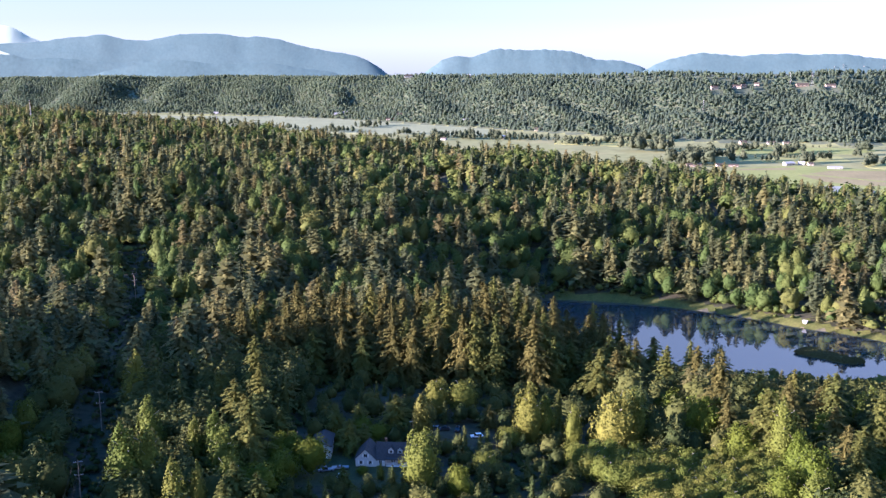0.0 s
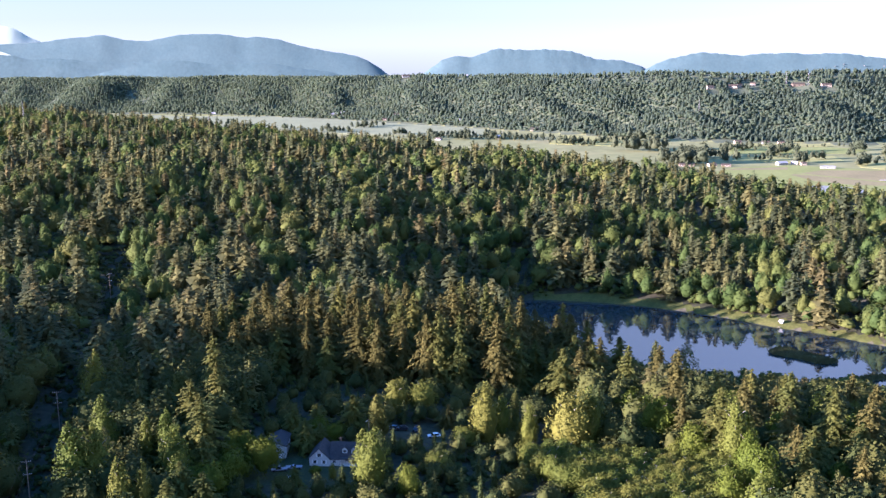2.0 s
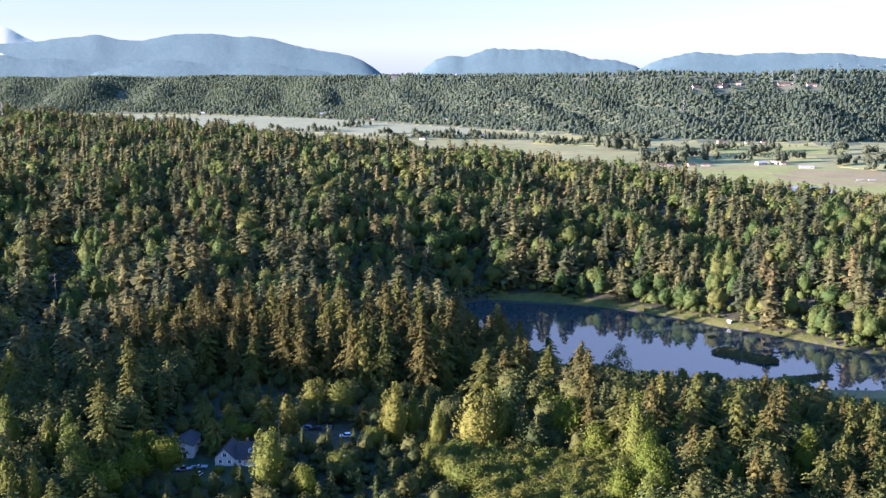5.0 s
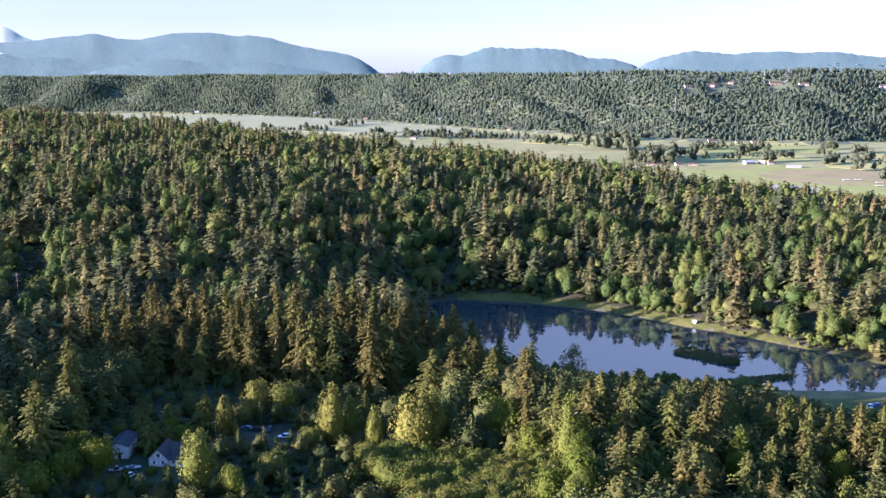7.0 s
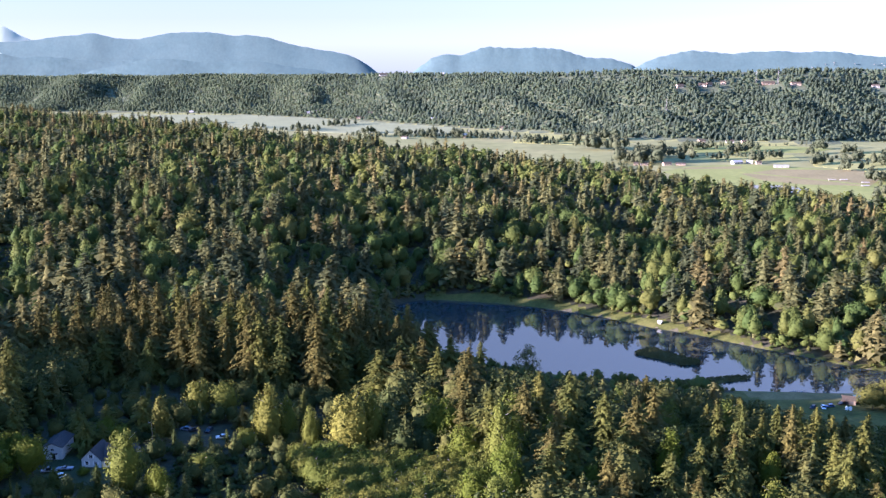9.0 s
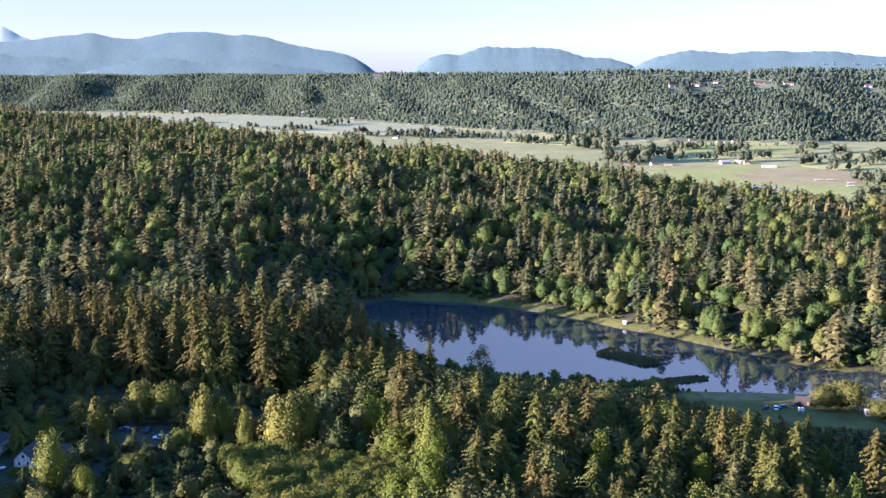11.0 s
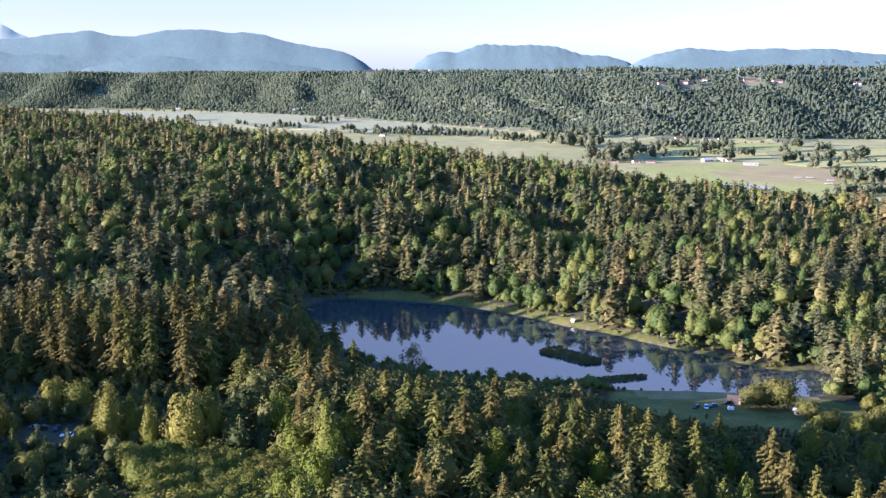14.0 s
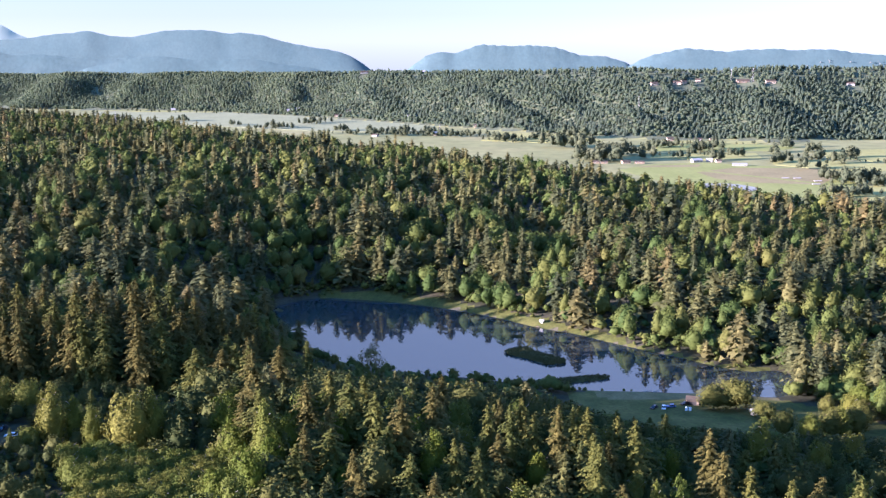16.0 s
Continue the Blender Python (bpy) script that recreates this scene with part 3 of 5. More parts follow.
def plant_wood(name, label_f, label_b, x, y, r, firs, alders, share, hf=(20, 31), hb=(12, 20), mats=("fir_wood", "leaf_wood"), patch=110, wide=1.0, cap=None):
    """Splits a stretch of woods into firs and broadleaves by a slow variation over the land."""
    z = land(x, y)
    mix = share + 0.40 * waves(x, y, patch, 77) + r.normal(size=len(x)) * 0.30 > 0.5
    top = highest_top(x, y) if cap is None else cap
    for kind, shapes, hs, m, label in ((True, firs, hf, mats[0], label_f), (False, alders, hb, mats[1], label_b)):
        sel = np.where(mix == kind)[0]
        h = hs[0] + (hs[1] - hs[0]) * r.beta(2.0, 2.0, len(sel))
        h = h * (1.0 + 0.13 * waves(x[sel], y[sel], 75, 79))
        h = np.minimum(h, (top[sel] - z[sel]) * r.uniform(0.7, 1.05, len(sel)))
        sel, h = sel[h > 2.0], h[h > 2.0]
        # woods of one material grow lighter westward, thicker haze put into the tint
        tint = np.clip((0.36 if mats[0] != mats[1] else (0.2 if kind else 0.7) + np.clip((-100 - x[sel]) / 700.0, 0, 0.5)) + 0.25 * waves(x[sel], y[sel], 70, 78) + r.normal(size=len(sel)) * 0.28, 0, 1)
        which = r.randint(0, len(shapes), len(sel))
        groups = []
        for k, shape in enumerate(shapes):
            w = which == k
            g = sel[w]
            groups.append((shape, x[g], y[g], z[g] - 0.3, h[w], wide * (1.55 if kind else 1.1) * r.uniform(0.8, 1.25, w.sum()) * np.clip(14 / h[w], 1.0, 1.6) ** 0.5, tint[w]))
        wood(name + ("_firs" if kind else "_broadleaves"), label, groups, M[m])


# ---- woods: tall trees standing out of a lower canopy ----
NEAR_FIRS = [fir_crown(34, 130, 4, 0.045, 0.21, 0.10, 0.64, 0.5, 6, 5), fir_crown(35, 130, 4, 0.050, 0.25, 0.06, 0.64, 0.45, 6, 5), fir_crown(36, 130, 4, 0.040, 0.17, 0.16, 0.56, 0.55, 6, 5)]
LOW_FIRS = [fir_crown(55, 26, 1, 0.16, 0.30, 0.04, 0.85, 0.4, 5, 2), fir_crown(56, 26, 1, 0.17, 0.36, 0.04, 0.85, 0.4, 5, 2)]
LOW_ALDERS = [leafy_crown(65, 8, 26, 0.08, 0.02, 0.42, 0.6, 6, 3, 0.85), leafy_crown(66, 8, 26, 0.09, 0.02, 0.48, 0.4, 6, 3, 0.85)]
x, y, r = scatter(-330, 400, 352, 505, 12.0, 101, 110)
k = clear_of_things(x, y) & ~((x > -95) & (x < 82) & (y < 462)) & ~((x > 92) & (x < 228) & (y < 472) & (r.rand(len(x)) < 0.7))
plant_wood("near_woods", "dense dark and olive fir woods above the lake", "yellow-green alders among the firs", x[k], y[k], r, NEAR_FIRS, MID_ALDERS, 0.58, (18, 30), (11, 19))
x, y, r = scatter(-330, 400, 352, 505, 8.0, 111, 110)
k = clear_of_things(x, y) & ~((x > -70) & (x < 70) & (y < 396))
plant_wood("near_canopy", "low young firs under the tall woods", "leafy lower canopy under the tall woods", x[k], y[k], r, LOW_FIRS, LOW_ALDERS, 0.35, (7, 13), (6, 11))
x, y, r = scatter(-420, 560, 505, 800, 13.8, 102)
k = clear_of_things(x, y)
shore = k & (y < 650)
plant_wood("lakeside_woods", "feathery fir woods behind the far shore", "broadleaved trees behind the far shore", x[shore], y[shore], r, MID_FIRS + NEAR_FIRS[:2], MID_ALDERS, 0.46, (16, 29), (12, 21), patch=70)
k = k & (y >= 650)
plant_wood("middle_woods", "dense mixed fir woods beyond the lake", "sunlit broadleaved trees beyond the lake", x[k], y[k], r, MID_FIRS, MID_ALDERS, 0.46, (15, 28), (13, 22), patch=80)
x, y, r = scatter(-420, 560, 505, 800, 9.0, 112)
k = clear_of_things(x, y)
plant_wood("middle_canopy", "low young firs beyond the lake", "leafy lower canopy beyond the lake", x[k], y[k], r, LOW_FIRS, LOW_ALDERS, 0.40, (6, 11), (5, 10))
x, y, r = scatter(-950, 900, 800, 1780, 16.5, 103)
k = y < valley_edge(x) + 25
plant_wood("ridge_woods", "fir woods covering the wide ridge", "broadleaved trees on the wide ridge", x[k], y[k], r, FAR_FIRS, FAR_ALDERS, 0.47, (15, 28), (13, 21), patch=90)
x, y, r = scatter(-950, 900, 800, 1780, 11.5, 113)
k = y < valley_edge(x) + 25
plant_wood("ridge_canopy", "low young firs on the wide ridge", "leafy lower canopy on the wide ridge", x[k], y[k], r, TINY_FIRS, TINY_ALDERS, 0.5, (6, 10), (5, 9), patch=160)
HOMES = [(541, 2156), (589, 2163), (603, 2168), (636, 2179), (716, 2154), (736, 2154), (777, 2131), (-142, 2740), (20, 2690), (944, 2136)]
x, y, r = scatter(-2000, 1500, 1780, 3800, 8.6, 104)
f = hill_foot(x)
k = ((y > f - 4) | (land(x, y) > -12.0)) & (y > f - 60) & (y < f + 430) & ((y < f + 320) | (r.rand(len(x)) < 0.5))
for hx, hy in HOMES:
    k &= ~((np.abs(x - hx) < 13) & (y < hy + 12) & (y > hy - 42))
plant_wood("hillside_woods", "haze-tinted fir woods on the far valley side", "haze-tinted broadleaved woods on the far valley side", x[k], y[k], r, TINY_FIRS, TINY_ALDERS, 0.55, (8, 13), (7, 10.5), ("haze_far_fir", "haze_far_fir"), patch=150, wide=1.25)
# trees out of view, added for their shadows; tops capped to stay unseen
x, y, r = scatter(-340, 330, 30, 352, 14.0, 108, 230)
k = ((y < 236) | (x < -0.47 * y - 8)) & clear_of_things(x, y)
plant_wood("outer_woods", "unseen firs added beside the path to cast shade", "unseen leafy trees added beside the path to cast shade", x[k], y[k], r, FAR_FIRS, FAR_ALDERS, 0.7, (22, 32), (13, 19), cap=np.where(x[k] < -0.47 * y[k] - 8, 999.0, np.maximum(164 - 0.57 * y[k], 37.0)))


# ---- single trees near the path ----
def make_tree(name, label, category, shape, crown_mat, bark_mat):
    root = new(name)
    for pname, (v, t), m in (("crown", shape[0], crown_mat), ("trunk", shape[1], bark_mat)):
        ob = new(pname, mesh_from(pname, v, t, [m]))
        ob.parent = root
    return tagged(root, label, category, "trees near the path")


STOCK = {}
for i, s in enumerate(FIRS):
    STOCK["fir", i] = ("fir_tree", "tall green fir with drooping layered branches", "fir tree", s, M["fir"], M["bark"])
    STOCK["brown", i] = ("fir_tree", "tall brownish cone-laden fir", "fir tree", s, M["fir_brown"], M["bark"])
for i, s in enumerate(ALDERS):
    STOCK["alder", i] = ("alder_tree", "yellow-green broadleaved tree in early leaf", "tree", s, M["leaf"], M["pale_bark"])
    STOCK["maple", i] = ("maple_tree", "green round-crowned broadleaved maple", "tree", s, M["maple"], M["bark"])
STOCK["cedar", 0] = ("cedar_tree", "narrow dense dark olive cedar", "tree", CEDARS[0], M["fir"], M["bark"])
STOCK["willow", 0] = ("willow_tree", "dense dark olive willow on the meadow edge", "tree", ALDERS[3], M["willow"], M["bark"])
STOCK["bare", 0] = ("birch_tree", "thin half-bare tree standing by the water", "tree", BARE[0], M["fir"], M["pale_bark"])
FIRST = {}
TAKEN = []


def plant(kind, i, x, y, h, w=1.0):
    """Stands one tree of height h on the ground; w: how broad it is against its kind's usual shape."""
    m = Matrix.LocRotScale((x, y, ground_at(x, y) - 0.2), Euler((0, 0, rng.uniform(0, 6.28))), (h * w, h * w, h))
    if (kind, i) not in FIRST:
        FIRST[kind, i] = make_tree(*STOCK[kind, i])
        FIRST[kind, i].matrix_basis = m
        return FIRST[kind, i]
    src = FIRST[kind, i]
    return copy_thing(src, m @ Matrix.Diagonal((1 / src.scale[0], 1 / src.scale[1], 1 / src.scale[2], 1)))


def stand(kind, x, y, top, width):
    """One tree by the height of its top over the lake and the breadth of its crown."""
    h = max(3.0, top + 0.8 - ground_at(x, y))
    width *= 2.2 if kind in ("fir", "brown") else 1.3
    i = min((k for kk, k in STOCK if kk == kind), key=lambda k: abs(math.log(STOCK[kind, k][3][2] * h / width)))
    TAKEN.append((x, y, width))
    return plant(kind, i, x, y, h, min(1.8, max(0.6, width / (STOCK[kind, i][3][2] * h))))


# by the power line and the house
for row in [("alder", -118, 336, 62, 8), ("alder", -99, 265, 62.6, 9), ("alder", -93, 268, 61, 8), ("alder", -101, 296, 57.6, 8), ("alder", -85, 289, 55.5, 4.6), ("cedar", -88, 337, 54, 9),
            ("fir", -72, 327, 60, 6.5), ("fir", -76, 340, 66, 7), ("fir", -68, 291, 60.7, 7.5), ("alder", -79, 290, 57.5, 6), ("fir", -59, 257, 51, 6.2), ("alder", -81, 252, 57.7, 6),
            ("alder", -75, 254, 56, 5), ("maple", -49.5, 294, 47.5, 9.5), ("alder", -14.4, 280, 54.7, 9.5), ("maple", -2.7, 275, 45.3, 6.6), ("alder", 5.5, 294, 41.3, 8)]:
    stand(*row)
for row in [("maple", -62, 272, 48, 12), ("fir", -66, 283, 51, 6), ("maple", -57, 284, 46, 10), ("alder", -70, 268, 51, 8), ("maple", -60, 300, 46, 8), ("fir", -62, 310, 50, 6)]:
    stand(*row)
for row in [("fir", -66, 246, 54, 7), ("fir", -66, 260, 53, 7), ("alder", -73, 278, 55, 9), ("fir", -72, 304, 57, 8), ("fir", -78, 316, 58, 8)]:
    stand(*row)
# shrubs and young trees about the yard
for row in [("fir", -39.5, 313, 45, 8), ("fir", -35, 317, 42, 6), ("maple", -33.5, 295.2, 35.8, 4.4), ("alder", -27.5, 290.5, 38.5, 2.4), ("fir", -38.5, 284.5, 40.5, 4), ("maple", -56, 300, 46, 8), ("maple", -59, 292, 45, 8)]:
    stand(*row)
# west of the power line
for row in [("alder", -149.3, 314.6, 51.4, 8), ("alder", -132.6, 276.1, 45.4, 7), ("maple", -149, 302, 49, 8), ("maple", -139.4, 304.4, 44.3, 7), ("alder", -139, 315, 44, 6), ("fir", -131.4, 291.5, 43, 4.5), ("maple", -142.6, 286.8, 45, 8)]:
    stand(*row)
# behind the houses and along the clearing
for row in [("cedar", -16, 321, 51.3, 5), ("fir", -25, 331, 47, 6.5), ("alder", -11.5, 352, 45.4, 9), ("alder", -1.6, 353, 45.2, 9.5), ("alder", 21, 322, 53, 8.8), ("alder", 27, 326, 49, 6), ("fir", 32, 330, 49, 4.5),
            ("alder", 36, 319, 47, 5.5), ("alder", 50, 316, 53.5, 13), ("alder", 57, 320, 52, 8), ("fir", 37, 397, 48.6, 8), ("fir", 54, 383, 47.5, 9), ("fir", 31.7, 287, 41, 5), ("fir", -38, 330, 44, 7),
            ("brown", 8, 340, 40, 6), ("alder", 14, 318, 40, 8), ("maple", -31, 322, 40, 7), ("maple", -37, 326, 41, 6), ("fir", -45, 322, 45, 7)]:
    stand(*row)
# between the thicket and the lake
for row in [("fir", 82, 418, 42, 9.5), ("fir", 95, 405, 44.2, 7), ("brown", 90, 372, 52, 9), ("bare", 117, 446, 30, 9), ("maple", 75, 350, 42.5, 9.5), ("maple", 81, 325, 48.6, 13), ("maple", 89, 304, 46.9, 9.5),
            ("fir", 97, 306, 58.3, 10), ("fir", 122, 290, 51.3, 8.5), ("maple", 101, 272, 52.5, 10), ("brown", 88.5, 333, 62.8, 7.5), ("fir", 78, 372, 52, 8), ("fir", 106, 418, 31, 6), ("fir", 139, 296, 49.7, 8.5),
            ("alder", 100, 299, 57.8, 8), ("maple", 92, 270, 47, 9), ("brown", 119.5, 260, 48.4, 6), ("fir", 134, 307, 57.4, 7.5), ("brown", 143, 300, 58.2, 8)]:
    stand(*row)
for row in [("brown", 152, 318, 55, 6), ("fir", 124, 320, 58.7, 8), ("fir", 115, 335, 54.7, 7), ("fir", 114, 275, 52.6, 7.5), ("fir", 148, 268, 53, 5.5), ("brown", 134, 263, 49, 7.5), ("fir", 160, 284, 50.9, 5.5),
            ("brown", 109, 322, 56, 7), ("fir", 127, 335, 53, 7), ("fir", 104, 338, 52, 6), ("brown", 119, 306, 52, 7), ("maple", 128, 282, 43, 8), ("fir", 67, 395, 46, 8), ("brown", 71, 400, 47, 7)]:
    stand(*row)
# before the meadow
for row in [("fir", 170, 306, 53, 5), ("fir", 177, 302, 54.6, 4.6), ("brown", 192, 300, 55.5, 4.4), ("fir", 197.5, 308, 51.5, 4.8), ("fir", 202, 306, 52.3, 5), ("fir", 217, 304.6, 48.7, 7.5), ("fir", 234, 343, 36, 6),
            ("fir", 202, 289, 50.5, 6), ("fir", 202.3, 278, 52.2, 6.2), ("brown", 239, 281, 48.6, 7.5), ("brown", 238, 294, 50.4, 6.5), ("fir", 247, 280, 44.3, 7.5), ("alder", 226, 278, 42.7, 6), ("alder", 219, 276, 42, 5),
            ("willow", 283, 433, 18.5, 16), ("willow", 272, 430, 16, 13), ("willow", 290.5, 415.5, 13.9, 10), ("alder", 271, 352, 30, 9), ("fir", 185, 306, 50, 6), ("fir", 210, 312, 44, 6)]:
    stand(*row)
for row in [("willow", 312, 392, 20, 12), ("willow", 322, 398, 19, 11), ("willow", 330, 410, 17, 9), ("fir", 305, 300, 30, 6), ("fir", 258, 276, 42, 7), ("brown", 268, 280, 41, 7), ("fir", 276, 272, 44, 7), ("alder", 284, 292, 36, 9),
            ("fir", 262, 340, 24, 6), ("fir", 252, 352, 22, 6), ("cedar", 246, 412, 8, 3.5), ("fir", 240, 408, 9, 4), ("brown", 300, 268, 42, 7), ("fir", 318, 276, 40, 8)]:
    stand(*row)

# a close stand of firs and maples above the thicket
r = np.random.RandomState(120)
count = 0
while count < 46:
    px, py = r.uniform(84, 236), r.uniform(262, 348)
    if any((px - a) ** 2 + (py - b) ** 2 < 36 for a, b, c in TAKEN):
        count += 0.02
        continue
    kind = r.choice(("fir", "brown", "maple", "alder", "alder"))
    g = ground_at(px, py)
    stand(kind, px, py, min(g + (r.uniform(17, 25) if kind in ("fir", "brown") else r.uniform(13, 19)), float(highest_top(np.array([px]), np.array([py]))[0])), r.uniform(5, 7) if kind in ("fir", "brown") else r.uniform(7, 10))
    count += 1
# east of the meadow and at the lake's end
for row in [("willow", 291, 391, 20, 9), ("alder", 299, 385, 20, 9), ("alder", 315, 393, 20, 10), ("alder", 329, 419, 16, 9), ("willow", 322, 430, 12, 7), ("alder", 337, 472, 14, 9), ("alder", 330, 482, 11, 6), ("alder", 306, 356, 24, 9),
            ("fir", 278, 346, 24, 6), ("alder", 292, 350, 23, 8), ("alder", 340, 440, 14, 10), ("fir", 346, 455, 20, 8), ("fir", 352, 470, 22, 8), ("maple", 346, 425, 16, 10)]:
    stand(*row)

# the grove of tall old firs above the lake
x, y, r = scatter(-95, 82, 396, 462, 10.0, 106)
for gx_, gy_ in zip(x, y):
    if any((gx_ - a) ** 2 + (gy_ - b) ** 2 < 20 for a, b, c in TAKEN) or lake_distance(np.array([gx_]), np.array([gy_]))[0] < 8:
        continue
    top = (62 if gx_ < 40 else 52) - r.rand() * 14 - max(0, gx_ - 55) * 0.5
    stand("brown" if r.rand() < 0.66 else "fir", gx_, gy_, top, r.uniform(7.0, 9.5))

# the pale alder thicket
x, y, r = scatter(24, 112, 250, 306, 4.7, 107)
for gx_, gy_ in zip(x, y):
    if 30 + 0.55 * (306 - gy_) < gx_ < 100 and not any((gx_ - a) ** 2 + (gy_ - b) ** 2 < 9 for a, b, c in TAKEN):
        stand("alder", gx_, gy_, ground_at(gx_, gy_) + r.uniform(8.8, 10.8), r.uniform(6.8, 8.6))

# lower trees filling the wood between them
x, y, r = scatter(-150, 335, 238, 394, 7.4, 105)
k = clear_of_things(x, y)
FILL = {"fir": [], "alder": []}
for gx_, gy_ in zip(x[k], y[k]):
    if any((gx_ - a) ** 2 + (gy_ - b) ** 2 < (c * 0.42) ** 2 + 6 for a, b, c in TAKEN):
        continue
    g = ground_at(gx_, gy_)
    cap = float(highest_top(np.array([gx_]), np.array([gy_]))[0]) - g
    u = r.rand()
    tall = min(r.uniform(5, 10) + (r.uniform(1, 12) if gx_ > 165 or gx_ < -118 else 10 if gx_ < -64 else r.uniform(2, 13) if gx_ > 60 else 0), cap * 0.9)
    if tall < 1.6:
        continue
    FILL["fir" if u < (0.5 if gx_ > 165 else 0.28) else "alder"].append((gx_, gy_, g - 0.2, tall))
FULL_FIRS = [fir_crown(91, 100, 4, 0.045, 0.25, 0.05, 0.64, 0.45, 6, 4), fir_crown(92, 100, 4, 0.042, 0.20, 0.05, 0.62, 0.45, 6, 4)]
FULL_ALDERS = [leafy_crown(93, 22, 380, 0.027, 0.03, 0.34, 0.7, 10, 7), leafy_crown(94, 20, 380, 0.030, 0.03, 0.42, 0.6, 10, 7)]
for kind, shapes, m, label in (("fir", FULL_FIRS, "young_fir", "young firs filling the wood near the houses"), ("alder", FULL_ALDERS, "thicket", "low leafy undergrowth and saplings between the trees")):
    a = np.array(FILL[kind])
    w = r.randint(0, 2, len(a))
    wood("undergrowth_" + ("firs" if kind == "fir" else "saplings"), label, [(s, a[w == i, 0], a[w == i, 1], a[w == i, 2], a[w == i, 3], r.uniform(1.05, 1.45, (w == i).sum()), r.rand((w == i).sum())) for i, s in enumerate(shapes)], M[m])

# bushes along the shore
r = np.random.RandomState(109)
x, y = r.uniform(20, 345, 5200), r.uniform(450, 660, 5200)
sd = lake_distance(x, y)
k = (sd > 0.8) & (sd < 13) & (inside_distance(x, y, LAWN) > 0) & (waves(x, y, 38, 91) > -0.25) & (r.rand(5200) < 0.75)
k &= (np.hypot(x - 204, y - 580) > 9) & ((sd > 6.5) | (x < 70) | (x > 222) | (y < 500) | (waves(x, y, 24, 92) > 0.45))
x, y = x[k], y[k]
h = r.uniform(1.5, 4.5, len(x)) * np.clip(lake_distance(x, y) / 5, 0.5, 1.5)
w = r.randint(0, 2, len(x))
wood("shore_bushes", "willow bushes and rank growth along the lake shore", [(s, x[w == i], y[w == i], land(x[w == i], y[w == i]) - 0.2, h[w == i], np.full((w == i).sum(), 1.5), r.rand((w == i).sum())) for i, s in enumerate(FAR_ALDERS)], M["leaf_wood"])

# low brush in the power-line strip and round the clearing
r = np.random.RandomState(110)
y1 = r.uniform(180, 640, 620)
x1 = -126.6 - (y1 - 322) * 0.27 + r.uniform(-9, 9, 620)
x2, y2 = r.uniform(-62, 34, 620), r.uniform(250, 348, 620)
k = (inside_distance(x2, y2, YARD) > 1.5) & (inside_distance(x2, y2, CLEARING) > 1.5)
x, y = np.concatenate([x1, x2[k]]), np.concatenate([y1, y2[k]])
h = r.uniform(1.4, 3.6, len(x))
w = r.randint(0, 2, len(x))
wood("brush", "low brush coloured dark as if shaded, in the cut strip and round the clearing", [(s, x[w == i], y[w == i], land(x[w == i], y[w == i]) - 0.2, h[w == i], r.uniform(1.2, 2.0, (w == i).sum()), r.rand((w == i).sum()) * 0.6) for i, s in enumerate(LOW_ALDERS)], M["thicket"])

# ---- fields of the valley ----
def field_mat(name, a, b, scale=0.02):
    mid = tuple((p + q) / 2 for p, q in zip(a, b))
    return mat(name, [a, mid, b], scale, 0.9, 6.0, fine=0.15)


FIELD = {
    "green": field_mat("mown_pasture", (0.211, 0.232, 0.058), (0.254, 0.269, 0.076)),
    # pasture paled so that its colour suggests mist lying over it
    "pale": field_mat("mist_paled_pasture", (0.224, 0.237, 0.116), (0.267, 0.280, 0.142)),
    "straw": field_mat("yellowing_grass", (0.271, 0.267, 0.080), (0.323, 0.310, 0.100)),
    "soil": field_mat("ploughed_soil", (0.216, 0.182, 0.078), (0.268, 0.224, 0.098), 0.03),
}
level = [0.06]


def field(kind, label, corners, curved=False):
    level[0] += 0.03
    pts = outline(corners, 4) if curved else np.array(corners, float)
    bm = bmesh.new()
    top = [bm.verts.new((px, py, -14.0 + level[0])) for px, py in pts]
    low = [bm.verts.new((px, py, -15.0)) for px, py in pts]
    bm.faces.new(top)
    for i in range(len(pts)):
        j = (i + 1) % len(pts)
        bm.faces.new((top[j], top[i], low[i], low[j]))
    bmesh.ops.recalc_face_normals(bm, faces=bm.faces)
    me = bpy.data.meshes.new("field")
    bm.to_mesh(me)
    bm.free()
    me.materials.append(FIELD[kind])
    return tagged(new("field", me), label, "field", kind="structure")


field("green", "wide green pasture below the ridge", [(365, 1420), (415, 1479), (501, 1505), (574, 1462), (654, 1414), (663, 1288), (633, 1170), (572, 1110), (483, 1138), (414, 1275)])
field("soil", "brown ploughed market field", [(470, 1392), (530, 1440), (652, 1428), (640, 1335), (600, 1268), (520, 1285), (482, 1325)])
field("green", "narrow green track between two ploughed plots", [(470, 1412), (478, 1418), (604, 1282), (596, 1276)])
field("soil", "narrow brown ploughed strip", [(395, 1450), (415, 1469), (495, 1480), (485, 1451)])
field("straw", "yellowing hay field beside the farm track", [(573, 1169), (613, 1238), (713, 1269), (753, 1230), (652, 1121)])
field("straw", "bright hay field between hedges", [(599, 1472), (615, 1540), (705, 1522), (805, 1435), (714, 1386), (654, 1414)])
field("straw", "bright hay field beyond the hedge", [(705, 1561), (736, 1667), (867, 1678), (916, 1543), (795, 1465)])
field("straw", "sunlit strip of hay field", [(436, 1567), (456, 1615), (615, 1627), (605, 1550), (515, 1539)])
field("green", "green strip of pasture at the hill foot", [(456, 1664), (487, 1770), (656, 1763), (716, 1715), (655, 1657)])
